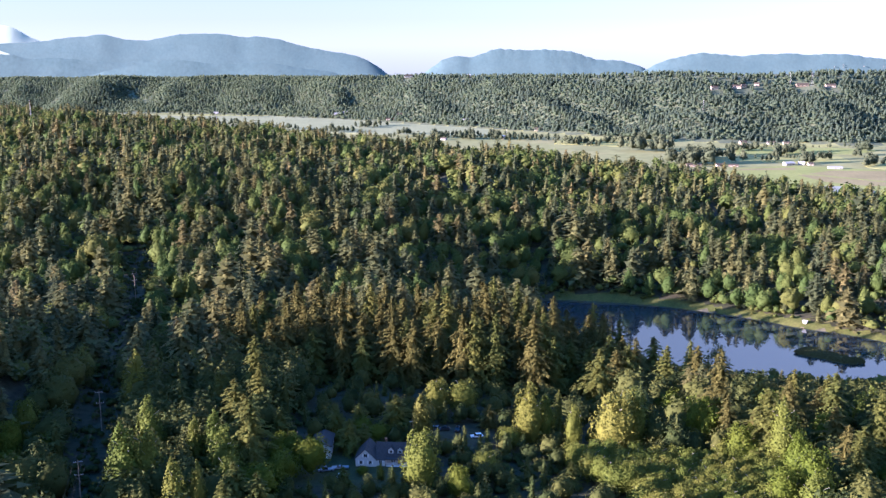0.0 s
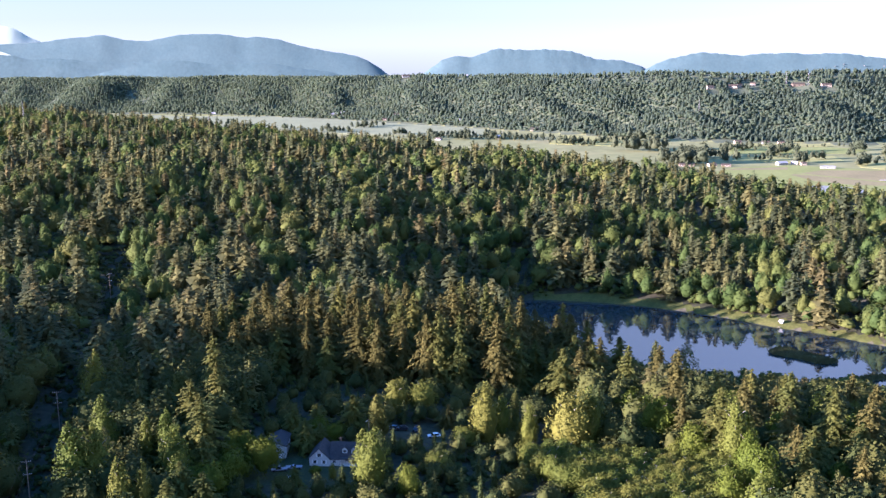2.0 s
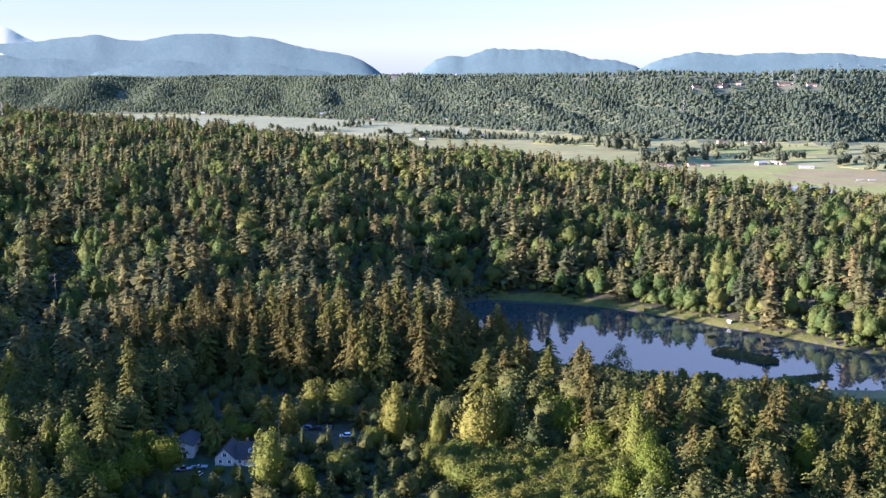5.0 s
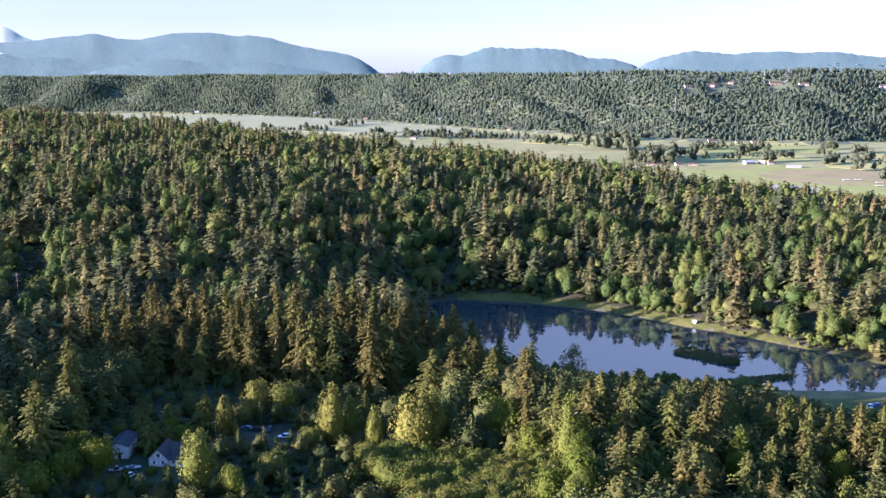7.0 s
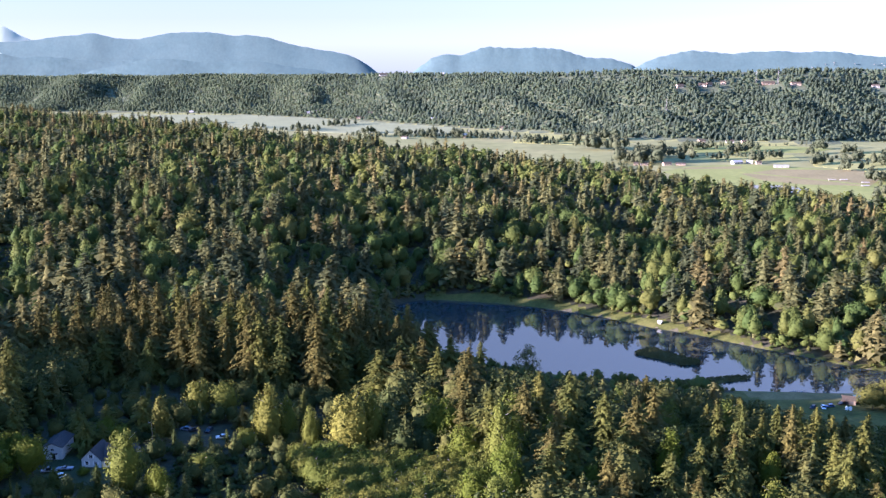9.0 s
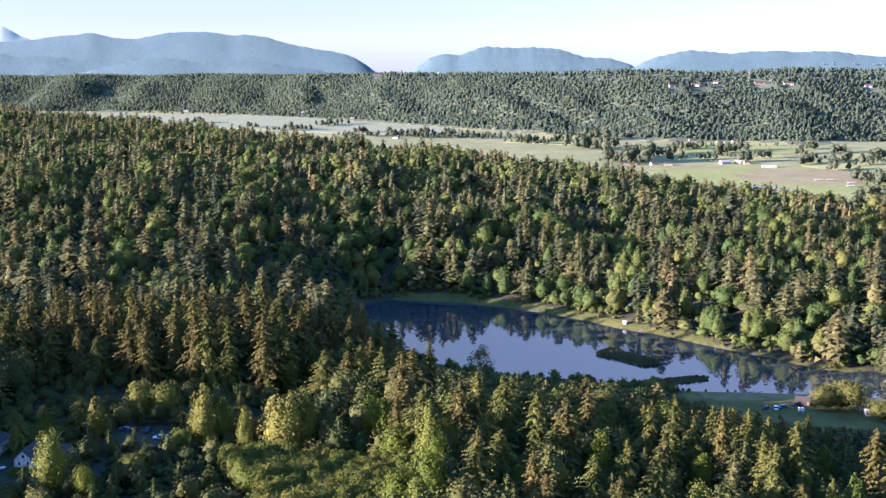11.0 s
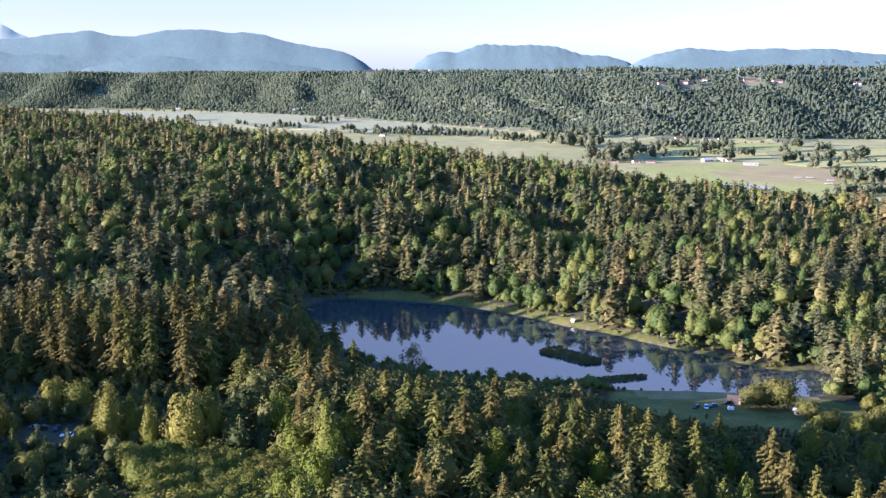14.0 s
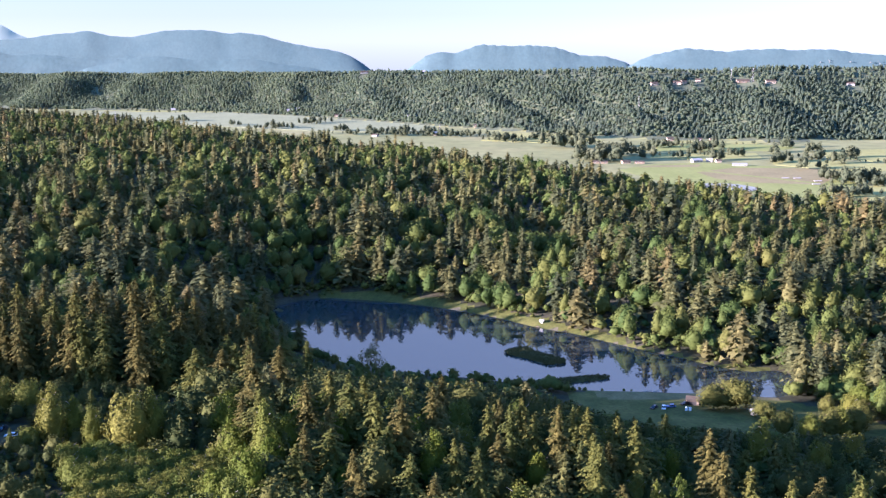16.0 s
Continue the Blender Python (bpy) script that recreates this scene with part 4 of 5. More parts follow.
field("straw", "sunlit grass strip at the hill foot", [(497, 1775), (537, 1838), (657, 1811), (676, 1777)])
field("straw", "yellow-green meadow by the river trees", [(172, 1860), (213, 2033), (350, 1950), (398, 1845), (290, 1805)])
field("pale", "valley floor pasture with mist put into its pale colour", [(-806, 2401), (-876, 2724), (-632, 2733), (-369, 2583), (-161, 2402), (68, 2191), (86, 2030), (-165, 2072), (-375, 2189)])
field("straw", "thin line of dry grass along the far pasture", [(-820, 2698), (-688, 2777), (-501, 2691), (-539, 2653)])

pool = bmesh.new()
pool.faces.new([pool.verts.new((px, py, -13.2)) for px, py in outline([(454, 1275), (491, 1271), (511, 1232), (483, 1202), (453, 1226)], 4)])
me = bpy.data.meshes.new("pond")
pool.to_mesh(me)
pool.free()
# rough water whose pale base colour replaces a reflection of the sky
me.materials.append(mat("sky_paled_flood_water", [(0.20, 0.21, 0.17), (0.28, 0.28, 0.22)], 0.05, 0.75, 5.0, spec=0.9))
tagged(new("pond", me), "shallow flooded corner of a field, coloured pale like the sky", "pond", kind="structure")

# hedgerow and riverside trees
HEDGE_EAST = [(335, 1532), (356, 1569), (369, 1531), (401, 1607), (340, 1721), (341, 1894), (302, 1724), (448, 1646), (470, 1716), (502, 1714), (482, 1565), (521, 1643), (538, 1659), (565, 1684), (424, 1551), (523, 1525),
              (605, 1488), (620, 1500), (570, 1576), (651, 1637), (686, 1705), (696, 1636), (716, 1652), (688, 1542), (693, 1484), (629, 1420), (748, 1554), (620, 1316), (630, 1293), (643, 1278), (660, 1278), (677, 1277)]
HEDGE_SOUTH = [(628, 1184), (594, 1162), (589, 1184), (593, 1083), (555, 1076), (575, 1083), (703, 1288), (723, 1279), (653, 1297), (673, 1259)]
HEDGE_WEST = [(-124, 2080), (-68, 1999), (-49, 2036), (-14, 2034), (9, 2033), (31, 1969), (82, 1967), (104, 1965), (148, 1963), (202, 1869), (228, 1867), (255, 1866), (288, 1897), (-542, 2364), (-376, 2239), (-305, 2146),
              (-289, 2188), (-255, 2143), (-220, 2260), (-206, 2291), (3, 1971), (44, 2030)]
r = np.random.RandomState(301)
hx, hy, hh = [], [], []
for spots, count, spread, tall in ((HEDGE_EAST[:7], 9, 14.0, 27), (HEDGE_EAST[7:], 5, 7.0, 21), (HEDGE_SOUTH, 9, 12.0, 14), (HEDGE_WEST, 9, 17.0, 16)):
    for sx, sy in spots:
        for k in range(count):
            hx.append(sx + r.normal() * spread)
            hy.append(sy + r.normal() * spread * 0.6)
            hh.append(tall * r.uniform(0.45, 1.15))
for x0, y0, x1, y1, n in ((316, 1458, 418, 1769, 42), (655, 1579, 775, 1464, 24), (615, 1521, 745, 1542, 15), (436, 1596, 635, 1637, 15), (457, 1769, 716, 1768, 24), (-166, 2025, 202, 1918, 54), (-801, 2736, -256, 2531, 36), (201, 1842, 349, 1787, 24), (613, 1258, 774, 1318, 36)):
    t = r.rand(n)
    hx += list(x0 + (x1 - x0) * t + r.normal(size=n) * 12)
    hy += list(y0 + (y1 - y0) * t + r.normal(size=n) * 9)
    hh += list(r.uniform(4, 13, n))
hx, hy, hh = np.array(hx), np.array(hy), np.array(hh)
w = r.randint(0, 2, len(hx))
wood("hedgerow_trees", "round hedgerow and riverside trees across the valley", [(s, hx[w == i], hy[w == i], land(hx[w == i], hy[w == i]) - 0.3, hh[w == i], r.uniform(0.8, 1.15, (w == i).sum()), r.rand((w == i).sum())) for i, s in enumerate(FAR_ALDERS)], M["hedge"])

# ---- buildings ----
M["white_wall"] = mat("white_siding", [(0.50, 0.50, 0.48), (0.60, 0.60, 0.58)], 1.5, 0.7, fine=0.06)
M["dark_roof"] = mat("dark_shingles", [(0.035, 0.034, 0.036), (0.07, 0.065, 0.062)], 2.5, 0.85, fine=0.3)
M["brown_roof"] = mat("weathered_brown_roof", [(0.058, 0.046, 0.033), (0.095, 0.074, 0.053)], 1.5, 0.8, fine=0.2)
M["grey_roof"] = mat("grey_sheet_roof", [(0.26, 0.26, 0.265), (0.36, 0.36, 0.36)], 0.6, 0.5, fine=0.1)
M["teal_roof"] = mat("teal_sheet_roof", [(0.06, 0.14, 0.155), (0.085, 0.18, 0.195)], 0.8, 0.45, fine=0.1)
M["glass"] = mat("dark_window_glass", [(0.02, 0.025, 0.03), (0.03, 0.035, 0.04)], 1.0, 0.08, spec=0.5)
M["trim"] = mat("white_trim", [(0.72, 0.72, 0.70), (0.80, 0.80, 0.78)], 2.0, 0.6)
M["wood"] = mat("weathered_wood", [(0.16, 0.12, 0.08), (0.28, 0.22, 0.16)], 3.0, 0.85, fine=0.25)
M["tan_wall"] = mat("tan_stucco", [(0.42, 0.33, 0.24), (0.52, 0.42, 0.31)], 1.0, 0.8, fine=0.08)
M["pale_wall"] = mat("weathered_pale_siding", [(0.28, 0.27, 0.25), (0.37, 0.36, 0.33)], 1.2, 0.75, fine=0.08)
M["metal"] = mat("galvanised_steel", [(0.18, 0.18, 0.185), (0.27, 0.27, 0.27)], 3.0, 0.5, metal=0.3)
M["rubber"] = mat("tyre_rubber", [(0.02, 0.02, 0.02), (0.035, 0.035, 0.035)], 6.0, 0.8)
M["white_paint"] = mat("white_car_paint", [(0.74, 0.74, 0.74), (0.80, 0.80, 0.80)], 2.0, 0.25, spec=0.5)
M["silver_paint"] = mat("silver_car_paint", [(0.20, 0.23, 0.27), (0.26, 0.29, 0.33)], 2.0, 0.25, spec=0.5)
M["blue_paint"] = mat("blue_car_paint", [(0.08, 0.14, 0.30), (0.10, 0.17, 0.36)], 2.0, 0.3, spec=0.5)
M["dark_paint"] = mat("dark_car_paint", [(0.03, 0.03, 0.035), (0.05, 0.05, 0.055)], 2.0, 0.25, spec=0.5)
M["gravel"] = mat("gravel_drive", [(0.14, 0.13, 0.115), (0.22, 0.20, 0.175)], 0.8, 0.95, 8.0, 0.03, fine=0.3)


def box(bm, x0, x1, y0, y1, z0, z1, bevel=0.0):
    v = [bm.verts.new(p) for p in ((x0, y0, z0), (x1, y0, z0), (x1, y1, z0), (x0, y1, z0), (x0, y0, z1), (x1, y0, z1), (x1, y1, z1), (x0, y1, z1))]
    f = [bm.faces.new([v[i] for i in q]) for q in ((3, 2, 1, 0), (4, 5, 6, 7), (0, 1, 5, 4), (1, 2, 6, 5), (2, 3, 7, 6), (3, 0, 4, 7))]
    if bevel:
        bmesh.ops.bevel(bm, geom=list({e for q in f for e in q.edges}), offset=bevel, segments=2, affect="EDGES")
    return bm


def boxpart(name, dims, material, parent, label="", bevel=0.0):
    return part(name, box(bmesh.new(), *dims, bevel), material, parent, label)


def gable_wall(x0, x1, y0, y1, eave, ridge, along="x"):
    """A house body with gable ends; along: the way its ridge runs."""
    bm = bmesh.new()
    if along == "x":
        ym = (y0 + y1) / 2
        prof = [(y0, 0), (y1, 0), (y1, eave), (ym, ridge), (y0, eave)]
        a, b = [bm.verts.new((x0, p, z)) for p, z in prof], [bm.verts.new((x1, p, z)) for p, z in prof]
    else:
        xm = (x0 + x1) / 2
        prof = [(x0, 0), (x1, 0), (x1, eave), (xm, ridge), (x0, eave)]
        a, b = [bm.verts.new((p, y0, z)) for p, z in prof], [bm.verts.new((p, y1, z)) for p, z in prof]
    bm.faces.new(a)
    bm.faces.new(b)
    for i in range(5):
        j = (i + 1) % 5
        bm.faces.new((a[i], a[j], b[j], b[i]))
    bmesh.ops.recalc_face_normals(bm, faces=bm.faces)
    return bm


def gable_roof(x0, x1, y0, y1, eave, ridge, along="x", over=0.45, thick=0.16):
    bm = bmesh.new()
    if along == "x":
        m, half = (y0 + y1) / 2, (y1 - y0) / 2
    else:
        m, half = (x0 + x1) / 2, (x1 - x0) / 2
    drop = (ridge - eave) * over / half
    prof = [(m - half - over, eave - drop + 0.02), (m, ridge + 0.02), (m + half + over, eave - drop + 0.02), (m + half + over, eave - drop + 0.02 + thick), (m, ridge + 0.02 + thick * 1.2), (m - half - over, eave - drop + 0.02 + thick)]
    if along == "x":
        a, b = [bm.verts.new((x0 - over, p, z)) for p, z in prof], [bm.verts.new((x1 + over, p, z)) for p, z in prof]
    else:
        a, b = [bm.verts.new((p, y0 - over, z)) for p, z in prof], [bm.verts.new((p, y1 + over, z)) for p, z in prof]
    for s in (a, b):
        bm.faces.new((s[0], s[1], s[4], s[5]))
        bm.faces.new((s[1], s[2], s[3], s[4]))
    for i in range(6):
        j = (i + 1) % 6
        bm.faces.new((a[i], a[j], b[j], b[i]))
    bmesh.ops.recalc_face_normals(bm, faces=bm.faces)
    return bm


def window(parent, x, y, z, w, h, shutters=False, name="window"):
    """A window in a wall that faces -y."""
    f = boxpart(name, (x - w / 2 - 0.09, x + w / 2 + 0.09, y - 0.05, y + 0.02, z - 0.09, z + h + 0.09), M["trim"], parent)
    boxpart("pane", (x - w / 2, x - 0.03, y - 0.075, y - 0.052, z, z + h), M["glass"], f)
    boxpart("pane", (x + 0.03, x + w / 2, y - 0.075, y - 0.052, z, z + h), M["glass"], f)
    if shutters:
        for s in (-1, 1):
            boxpart("shutter", (x + s * (w / 2 + 0.32) - 0.2, x + s * (w / 2 + 0.32) + 0.2, y - 0.06, y + 0.01, z - 0.05, z + h + 0.05), M["trim"], parent)
    return f


def placed(root, x, y, turn=0.0, z=None):
    root.location = (x, y, ground_at(x, y) if z is None else z)
    root.rotation_euler = (0, 0, radians(turn))
    return root


# the white house with dormers
h = tagged(new("house"), "white one-and-a-half storey house with dark roof and dormers", "house")
part("wall", gable_wall(-7.6, -1.0, 0, 9.0, 2.7, 5.9, "y"), M["white_wall"], h)
part("roof", gable_roof(-7.6, -1.0, 0, 9.0, 2.7, 5.9, "y"), M["dark_roof"], h)
part("wall", gable_wall(-0.98, 9.5, 2.2, 9.0, 2.6, 6.2, "x"), M["white_wall"], h)
roof = part("roof", gable_roof(-0.9, 9.5, 2.2, 9.0, 2.6, 6.2, "x"), M["dark_roof"], h)
part("wall", gable_wall(-0.95, 1.9, 0.6, 2.15, 2.2, 2.9, "x"), M["white_wall"], h)
part("roof", gable_roof(-0.95, 1.9, 0.6, 2.15, 2.2, 2.9, "x", 0.2), M["dark_roof"], h)
for dx in (3.6, 6.6):
    d = part("dormer", gable_wall(dx - 0.85, dx + 0.85, 2.9, 5.4, 4.75, 5.6, "y"), M["white_wall"], h)
    part("dormer_roof", gable_roof(dx - 0.85, dx + 0.85, 2.9, 5.4, 4.75, 5.6, "y", 0.22, 0.1), M["dark_roof"], d)
    window(h, dx, 2.9, 3.75, 0.85, 0.85)
window(h, -4.3, 0, 3.2, 1.1, 1.1, True)
window(h, -5.8, 0, 0.9, 0.9, 1.1, True)
window(h, -2.8, 0, 0.9, 0.9, 1.1, True)
window(h, 0.5, 0.6, 0.9, 0.9, 1.0)
window(h, 4.4, 2.2, 0.9, 1.1, 1.1)
window(h, 8.2, 2.2, 0.9, 1.1, 1.1)
boxpart("door", (6.0, 6.95, 2.14, 2.22, 0.2, 2.25), M["wood"], h)
boxpart("porch_floor", (2.2, 9.5, 0.4, 2.2, 0.0, 0.25), M["trim"], h)
boxpart("porch_roof", (2.0, 9.8, 0.2, 2.18, 2.35, 2.5), M["dark_roof"], h)
for px_ in (2.4, 4.7, 7.0, 9.3):
    boxpart("porch_post", (px_ - 0.08, px_ + 0.08, 0.5, 0.66, 0.25, 2.35), M["trim"], h)
boxpart("chimney", (1.2, 1.9, 6.4, 7.1, 4.2, 7.2), M["brown_roof"], h)
boxpart("railing", (2.5, 5.9, 0.5, 0.58, 0.95, 1.05), M["trim"], h)
placed(h, -28.9, 300.8, -4)

# the tall white outbuilding
b = tagged(new("garage"), "tall white gabled outbuilding with a long dark roof", "garage")
part("wall", gable_wall(-3.1, 3.1, 0, 11, 4.3, 5.6, "y"), M["white_wall"], b)
part("roof", gable_roof(-3.1, 3.1, 0, 11, 4.3, 5.6, "y"), M["dark_roof"], b)
window(b, 0.0, 0, 3.1, 1.0, 0.7)
boxpart("awning", (-0.9, 1.6, -0.9, -0.02, 2.0, 2.2), M["dark_roof"], b)
boxpart("door", (-0.2, 0.75, -0.06, 0.0, 0.05, 1.95), M["glass"], b)
boxpart("door", (0.85, 1.8, -0.06, 0.0, 0.05, 1.95), M["trim"], b)
placed(b, -48.3, 307, 2)


def car_thing(label, paint, x, y, turn, length=4.5, tall=1.5, cabin=(0.28, 0.92), pickup=False):
    root = tagged(new("car"), label, "car")
    L, W = length / 2, 0.9
    bm = box(bmesh.new(), -L, L, -W, W, 0.35, 0.85, 0.12)
    part("body", bm, paint, root)
    c0, c1 = -L + length * cabin[0], -L + length * (0.62 if pickup else cabin[1])
    bm = bmesh.new()
    lo = [bm.verts.new(p) for p in ((c0, -W + 0.06, 0.85), (c1, -W + 0.06, 0.85), (c1, W - 0.06, 0.85), (c0, W - 0.06, 0.85))]
    hi = [bm.verts.new(p) for p in ((c0 + 0.6, -W + 0.2, tall - 0.06), (c1 - 0.35, -W + 0.2, tall - 0.06), (c1 - 0.35, W - 0.2, tall - 0.06), (c0 + 0.6, W - 0.2, tall - 0.06))]
    bm.faces.new(hi)
    for i in range(4):
        j = (i + 1) % 4
        bm.faces.new((lo[i], lo[j], hi[j], hi[i]))
    part("cabin", bm, M["glass"], root, "dark glass cabin")
    boxpart("car_roof", (c0 + 0.62, c1 - 0.37, -W + 0.21, W - 0.21, tall - 0.055, tall), paint, root, bevel=0.02)
    for sx in (-L + 0.8, L - 0.8):
        for sy in (-W, W - 0.2):
            v, t = tube([(sx, sy, 0.33), (sx, sy + 0.2, 0.33)], (0.33, 0.33), 12)
            wheel = new("wheel", mesh_from("wheel", np.concatenate([v, [[sx, sy, 0.33], [sx, sy + 0.2, 0.33]]]), np.concatenate([t, [(24, (k + 1) % 12, k) for k in range(12)], [(25, 12 + k, 12 + (k + 1) % 12) for k in range(12)]]), [M["rubber"]]))
            wheel.parent = root
    return placed(root, x, y, turn)


car_thing("grey-blue pickup parked by the outbuilding", M["silver_paint"], -45.6, 297.4, 12, 5.2, 1.75, pickup=True)
car_thing("white car parked on the drive", M["white_paint"], -40.4, 292.4, 62)
car_thing("silver-blue flatbed parked on the drive", M["silver_paint"], -41.2, 299.2, 4, 5.4, 1.2, (0.3, 0.6))
car_thing("white car in the shaded clearing", M["white_paint"], 3.3, 327.6, 8)
car_thing("dark car in the shaded clearing", M["dark_paint"], -8.4, 334.1, 15)
car_thing("silver car in the shaded clearing", M["silver_paint"], -11.8, 335.6, -20)
car_thing("dark car parked in the shaded clearing", M["dark_paint"], -3.4, 335.0, 80)
car_thing("blue car standing on the meadow", M["blue_paint"], 253.6, 432.5, 15)
car_thing("white car under the trees at the meadow", M["white_paint"], 250.0, 430.0, 80, 4.0)
car_thing("dark car beside the shed", M["dark_paint"], 261.0, 437.5, 30)
car_thing("dark car under the meadow trees", M["dark_paint"], 246.0, 432.0, 50)


def plain_house(name, label, category, x, y, w, d, eave, ridge, wall, roofm, turn=0.0, z=None, windows=3, along="x"):
    root = tagged(new(name), label, category)
    part("wall", gable_wall(-w / 2, w / 2, 0, d, eave, ridge, along), wall, root)
    part("roof", gable_roof(-w / 2, w / 2, 0, d, eave, ridge, along, 0.5), roofm, root)
    for k in range(windows):
        window(root, -w / 2 + (k + 0.5) * w / windows, 0, eave * 0.35, w / windows * 0.4, eave * 0.35)
    return placed(root, x, y, turn, z)


# things on the lakeside meadow
s = plain_house("shed", "open wooden shed with a weathered brown roof on the meadow", "shed", 264.4, 437.4, 5.5, 5, 2.2, 3.4, M["wood"], M["brown_roof"], -15, windows=0)
boxpart("opening", (-1.8, 1.8, -0.03, 0.05, 0.1, 1.9), M["dark_roof"], s)
plain_house("canopy", "teal sheet-roofed canopy beside the shed", "canopy", 271.0, 441.0, 5.5, 5, 2.0, 2.6, M["wood"], M["teal_roof"], -15, windows=0)
for k, (px_, py_) in enumerate(((259.7, 427.9), (261.2, 427.6))):
    root = tagged(new("water_tank"), "white plastic water tank standing on grass", "tank", "white tanks on the meadow")
    v, t = tube([(0, 0, 0), (0, 0, 1.5), (0, 0, 1.75), (0, 0, 1.78)], (0.62, 0.62, 0.35, 0.02), 16)
    ob = new("tank_body", mesh_from("tank_body", v, t, [M["trim"]], smooth=True))
    ob.parent = root
    boxpart("cap", (-0.15, 0.15, -0.15, 0.15, 1.74, 1.86), M["dark_roof"], root)
    placed(root, px_, py_)
plain_house("shed", "small white garden shed under willows", "shed", 288.7, 431.5, 2.6, 2.6, 2.4, 3.2, M["pale_wall"], M["grey_roof"], 10, windows=1)
plain_house("shed", "low white shed among bushes", "shed", 287.7, 421.2, 2.8, 2.4, 2.0, 2.6, M["pale_wall"], M["grey_roof"], -20, windows=1)
plain_house("boathouse", "tiny white boathouse on the lake bank", "hut", 204.6, 580.6, 1.9, 1.6, 1.4, 2.0, M["pale_wall"], M["grey_roof"], -38, windows=1)
jetty = tagged(new("jetty"), "short weathered wooden jetty at the water", "jetty")
for k in range(6):
    boxpart("plank", (-0.9, 0.9, -2.4 + k * 0.42, -2.02 + k * 0.42, 0.45, 0.52), M["wood"], jetty)
for sx in (-0.8, 0.8):
    boxpart("post", (sx - 0.07, sx + 0.07, -2.3, -2.16, -1.5, 0.45), M["wood"], jetty)
jetty.location = (203.4, 578.7, 0)
jetty.rotation_euler = (0, 0, radians(-38))
for lx, ly, turn, n in ((233.0, 463.5, 20, 7.5), (249.0, 466.2, -8, 4.0), (253.0, 466.0, 6, 3.0)):
    v, t = tube([(-n / 2, 0, 0.1), (0, 0.25, 0.35), (n / 2, -0.1, 0.9)], (0.28, 0.24, 0.10), 7)
    log = tagged(new("log", mesh_from("log", v, t, [M["pale_bark"]], smooth=True)), "bleached fallen log at the lake edge", "log")
    log.location, log.rotation_euler = (lx, ly, 0.0), (0, 0, radians(turn))

# islets and the spit: hummocks of rush
M["rush"] = mat("rush_and_sedge", [(0.058, 0.066, 0.022), (0.098, 0.100, 0.034)], 0.8, 0.9, 6.0, 0.1, fine=0.4)


def islet(label, corners, tall, tuft, seed):
    pts = outline(corners, 6)
    r = np.random.RandomState(seed)
    c = pts.mean(0)
    V, T = [], []
    rings = 6
    for j in range(rings + 1):
        s = 1 - j / rings
        for px, py in pts:
            q = c + (np.array((px, py)) - c) * s
            V.append((q[0] + r.normal() * 0.2, q[1] + r.normal() * 0.2, -0.5 + (tall + 0.5) * (1 - s ** 4) + (r.uniform(0, 0.25) if j else 0)))
    n = len(pts)
    for j in range(rings):
        for i in range(n):
            a, b_ = j * n + i, j * n + (i + 1) % n
            T += [(a, b_, b_ + n), (a, b_ + n, a + n)]
    box_ = np.concatenate([pts.min(0), pts.max(0)])
    count = 0
    while count < tuft:
        px, py = r.uniform(box_[0], box_[2]), r.uniform(box_[1], box_[3])
        d = inside_distance(np.array([px]), np.array([py]), pts)[0]
        if d > -0.3:
            continue
        count += 1
        for q in range(3):
            a, h_ = r.uniform(0, 6.28), r.uniform(0.5, 1.3)
            b_ = len(V)
            V += [(px, py, tall * 0.4), (px + math.cos(a) * 0.9, py + math.sin(a) * 0.9, tall * 0.5 + 0.2 * h_), (px + math.cos(a) * 0.5 + r.normal() * 0.2, py + math.sin(a) * 0.5, tall * 0.7 + h_)]
            T.append((b_, b_ + 1, b_ + 2))
    return tagged(new("islet", mesh_from("islet", V, T, [M["rush"]])), label, "island")


islet("low islet of dark green rushes in the lake", [(181, 527), (186, 534), (193, 537), (199, 529), (206, 522), (213, 515), (212, 508), (203, 507), (195, 515), (187, 521)], 0.9, 900, 401)
islet("long low rushy spit reaching into the lake", [(183, 470), (190, 479), (205, 484), (220, 488), (231, 490), (233, 485), (222, 481), (210, 477), (198, 472)], 0.7, 700, 402)
islet("floating patch of water plants", [(186, 558), (189, 560), (193, 558), (190, 556)], 0.15, 40, 403)


# ---- poles and wires ----
def pole(label, x, y, tall, arms, turn, name="utility_pole"):
    root = tagged(new(name), label, "pole")
    v, t = tube([(0, 0, -0.5), (0, 0, tall)], (0.19, 0.12), 8)
    ob = new("shaft", mesh_from("shaft", v, t, [M["wood"]], smooth=True))
    ob.parent = root
    for az in arms:
        arm = boxpart("crossarm", (-1.3, 1.3, -0.07, 0.07, az - 0.08, az + 0.08), M["wood"], root)
        for ix in (-1.15, -0.6, 0.6, 1.15):
            boxpart("insulator", (ix - 0.05, ix + 0.05, -0.05, 0.05, az + 0.08, az + 0.28), M["trim"], arm)
    return placed(root, x, y, turn)


LINE = [(-94, 193), (-111.8, 264), (-126.6, 322.4), (-183.6, 534.7), (-216, 655)]
TALL = [top - ground_at(*p) for top, p in zip((52, 52, 52, 45, 45), LINE)]
for (px_, py_), tall in zip(LINE, TALL):
    pole("tall wooden power pole with crossarms in a cut strip", px_, py_, tall, (tall - 0.6, tall - 4.5), 15)
pole("short wooden utility pole beside the clearing", -18.6, 319, 9.0, (8.4,), 40)


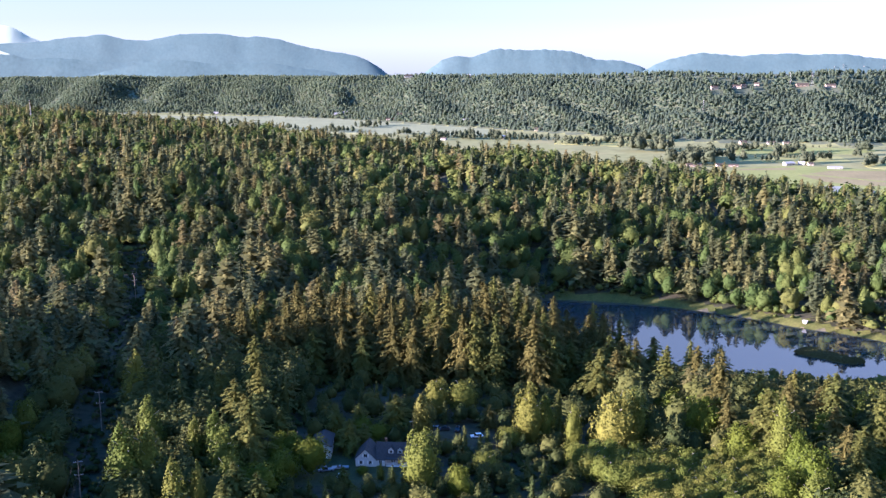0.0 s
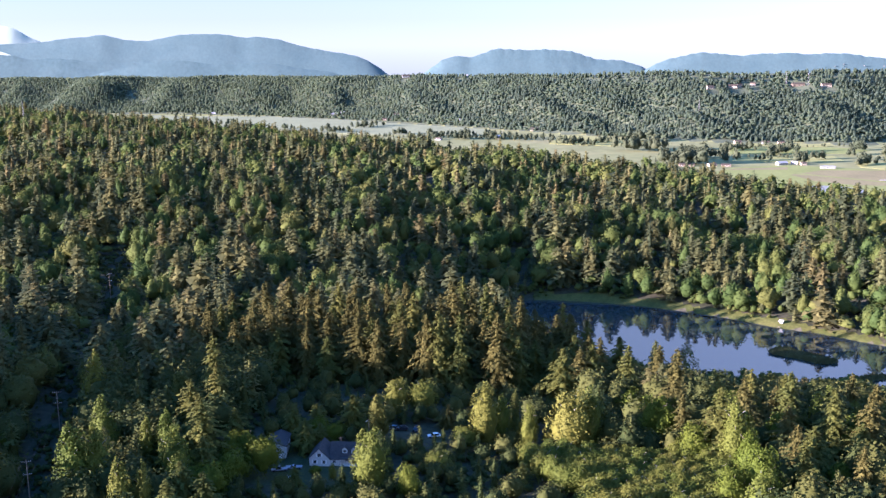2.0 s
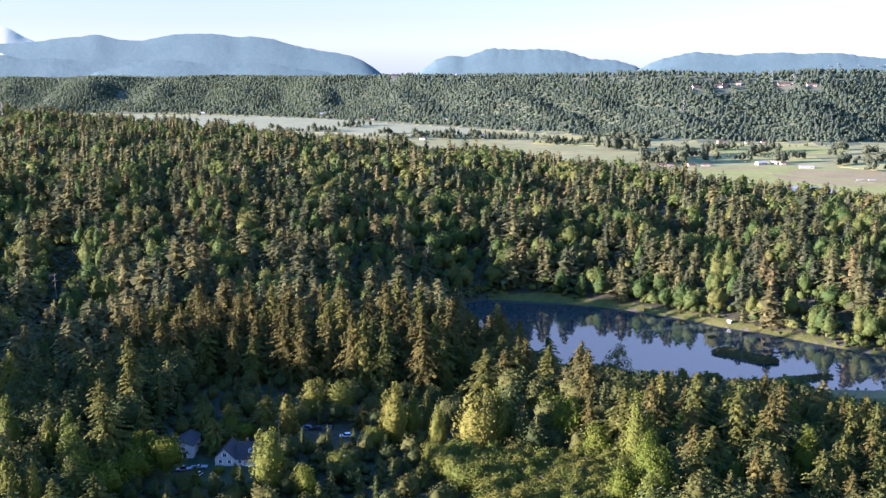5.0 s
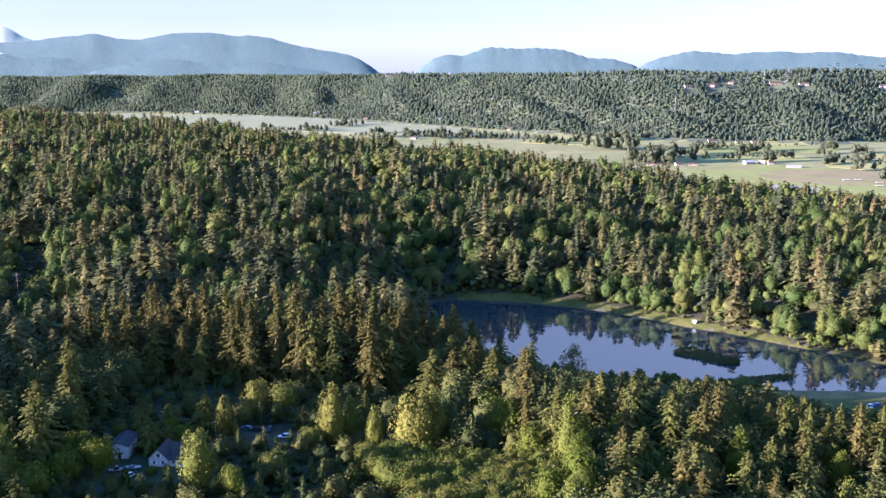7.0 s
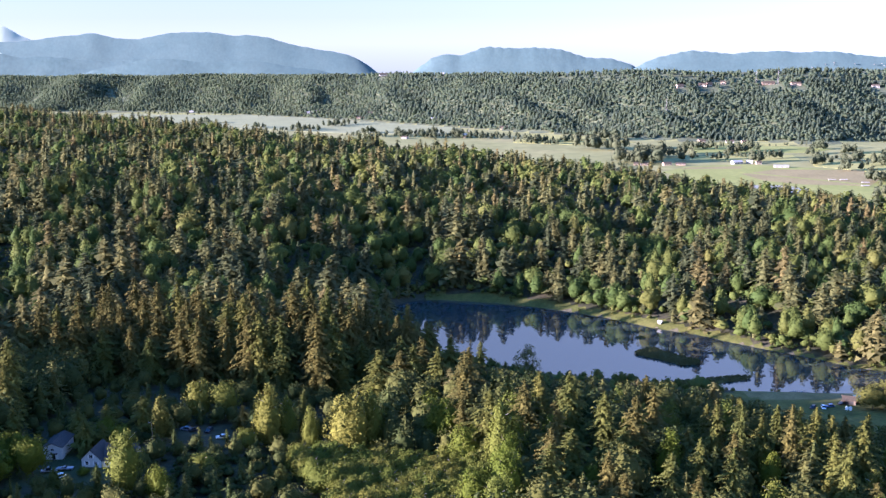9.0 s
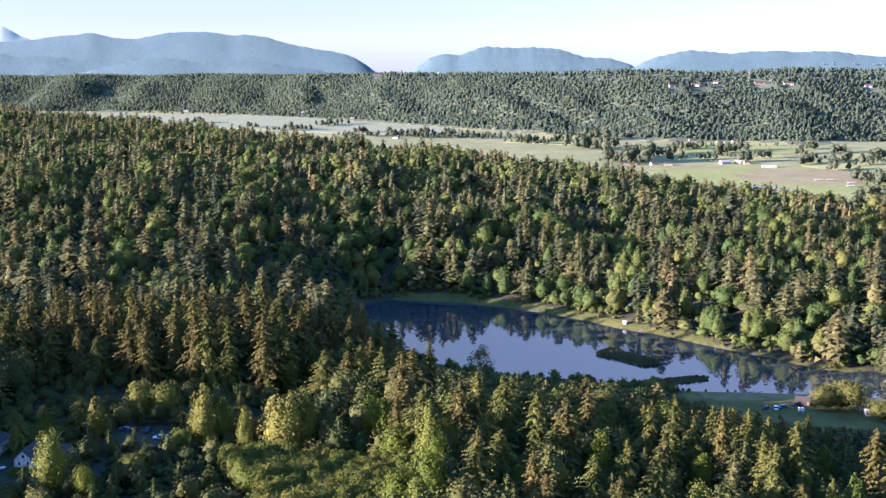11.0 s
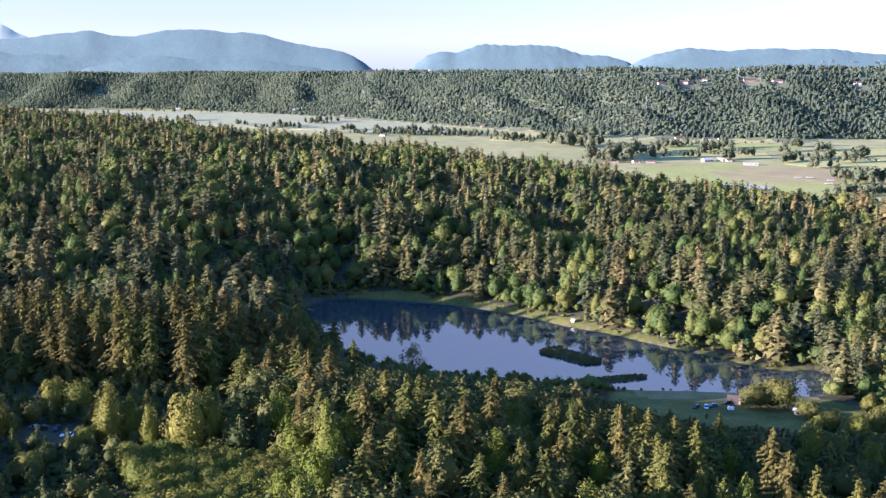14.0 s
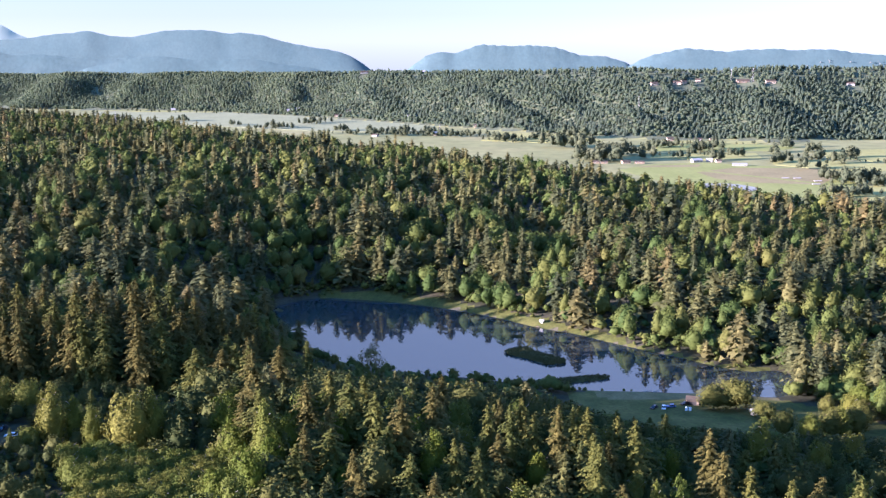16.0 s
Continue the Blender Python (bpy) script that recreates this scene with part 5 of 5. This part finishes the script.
def wire(a, b, sag, label="thin black power line sagging between poles"):
    a, b = Vector(a), Vector(b)
    pts = []
    for k in range(13):
        t = k / 12
        p = a.lerp(b, t)
        pts.append((p.x, p.y, p.z - sag * 4 * t * (1 - t)))
    v, t = tube(pts, [0.03] * 13, 4)
    return tagged(new("power_line", mesh_from("power_line", v, t, [M["rubber"]])), label, "wire")


for (p, pt), (q, qt) in zip(zip(LINE, TALL), list(zip(LINE, TALL))[1:]):
    for dz, dx in ((-0.3, -1.15), (-0.3, 1.15), (-4.2, -0.6), (-4.2, 1.1)):
        wire((p[0] + dx, p[1], ground_at(*p) + pt + dz), (q[0] + dx, q[1], ground_at(*q) + qt + dz), 0.02 * math.dist(p, q))

plain_house("house", "grey metal-roofed house deep in the woods", "house", 135, 776, 12, 9, 5, 8.5, M["white_wall"], M["grey_roof"], 12)
# ---- farms in the valley, houses and masts on the far hill ----
for x_, y_, w_, d_, e_, ri_, wall, roofm, turn, what in [
        (349, 1496, 22, 9, 3, 4.6, "wood", "brown_roof", -6, "long brown-roofed cattle shed"), (388, 1494, 12, 8, 3, 5, "tan_wall", "brown_roof", 10, "brown-roofed farm barn"), (407, 1493, 14, 7, 2.6, 4, "wood", "brown_roof", -12, "low brown farm shed"),
        (496, 1505, 15, 10, 3.4, 5.4, "pale_wall", "grey_roof", 15, "pale-roofed white barn"), (514, 1511, 9, 8, 3, 5, "pale_wall", "grey_roof", -20, "white farmhouse with grey roof"), (527, 1504, 8, 7, 3, 4.6, "tan_wall", "brown_roof", 5, "small tan farmhouse"),
        (547, 1460, 20, 8, 2.4, 3.6, "pale_wall", "grey_roof", -8, "long white greenhouse"), (517, 1834, 12, 8, 4, 6.5, "tan_wall", "brown_roof", 8, "tan house at the hill foot"), (565, 1825, 14, 8, 3.4, 5.5, "pale_wall", "brown_roof", -6, "white house at the hill foot"),
        (592, 1822, 12, 8, 3.4, 5.4, "tan_wall", "brown_roof", 0, "brown-roofed house at the hill foot")]:
    plain_house("farm_building", what + " on the valley floor", "farm building", x_, y_, w_, d_, e_, ri_, M[wall], M[roofm], turn)
for x_, y_, w_, d_, e_, ri_, wall, roofm, turn, what in [
        (-318, 2566, 14, 9, 5, 8, "pale_wall", "grey_roof", 10, "white farmhouse"), (-298, 2567, 10, 8, 4, 6, "pale_wall", "grey_roof", -15, "small white farm building"), (-173, 2425, 18, 9, 4, 6, "tan_wall", "brown_roof", 6, "tan-walled farm barn"),
        (-150, 2449, 14, 8, 4, 6.5, "pale_wall", "brown_roof", -6, "white-walled farmhouse"), (15, 2291, 22, 10, 4, 6.5, "tan_wall", "grey_roof", 4, "long tan barn"), (164, 2131, 16, 9, 5, 7, "tan_wall", "brown_roof", 0, "reddish farmhouse"),
        (82, 1967, 9, 7, 5, 7, "tan_wall", "grey_roof", 0, "tall tan silo house"), (-37, 1948, 12, 8, 3, 5, "pale_wall", "brown_roof", -30, "small pale barn"), (-674, 2741, 13, 8, 4, 6.5, "pale_wall", "grey_roof", 0, "distant white farmhouse")]:
    plain_house("farm_building", what + " beside hedgerow trees", "farm building", x_, y_, w_, d_, e_, ri_, M[wall], M[roofm], turn)
for x_, y_ in ((571, 1322), (586, 1321), (604, 1294), (592, 1264)):
    tagged(boxpart("row_cover", (-5, 5, -1.4, 1.4, -0.3, 0.8), M["pale_wall"], None, bevel=0.3), "white row cover laid over a vegetable bed", "row cover", "white covers on the field").location = (x_, y_, -13.0)
for x_, y_, w_, wall, roofm, turn, what in [
        (541, 2156, 15, "tan_wall", "brown_roof", 12, "large pale hill house with brown roof"), (589, 2163, 17, "tan_wall", "brown_roof", -8, "wide tan hill house with terraces"), (606, 2168, 11, "tan_wall", "brown_roof", 20, "tan hill house"),
        (636, 2179, 10, "tan_wall", "brown_roof", -14, "small pale hill house"), (777, 2131, 20, "tan_wall", "brown_roof", 0, "low brown-roofed hill house"), (-142, 2740, 20, "pale_wall", "brown_roof", 10, "large white house on the hill edge"),
        (20, 2690, 10, "pale_wall", "grey_roof", 0, "small white tower house"), (944, 2136, 15, "pale_wall", "brown_roof", -10, "white hillside house"), (726, 2154, 26, "wood", "brown_roof", 0, "long low grey building")]:
    plain_house("hill_house", what + " among firs", "house", x_, y_, w_, 9, 5, 8, M[wall], M[roofm], turn)


def mast(label, x, y, tall, wide=1.2, arms=False):
    root = tagged(new("mast"), label, "mast")
    for sx in (-1, 1):
        for sy in (-1, 1):
            v, t = tube([(sx * wide, sy * wide, 0), (sx * 0.25, sy * 0.25, tall)], (0.13, 0.09), 4)
            ob = new("leg", mesh_from("leg", v, t, [M["metal"]]))
            ob.parent = root
    for k in range(1, 7):
        z = tall * k / 7
        q = wide + (0.25 - wide) * k / 7
        boxpart("brace", (-q, q, -q, q, z - 0.12, z + 0.12), M["metal"], root)
    if arms:
        for z in (tall - 1.5, tall - 5.5):
            boxpart("crossarm", (-4.5, 4.5, -0.25, 0.25, z - 0.25, z + 0.25), M["metal"], root)
    return placed(root, x, y)


mast("thin steel lattice mast above the valley-side woods", 490, 2040, 34)
mast("steel lattice mast on the hill crest", 702, 2163, 30)
mast("steel power pylon with crossarms on the hill crest", 744, 2150, 30, 2.0, True)
mast("slender steel mast over the ridge woods", -345, 1401, 27, 0.8)
mast("slender pale mast on the wooded ridge", -608, 1402, 36, 0.8)
mast("slender steel mast in the valley", 90, 1990, 22, 0.8)
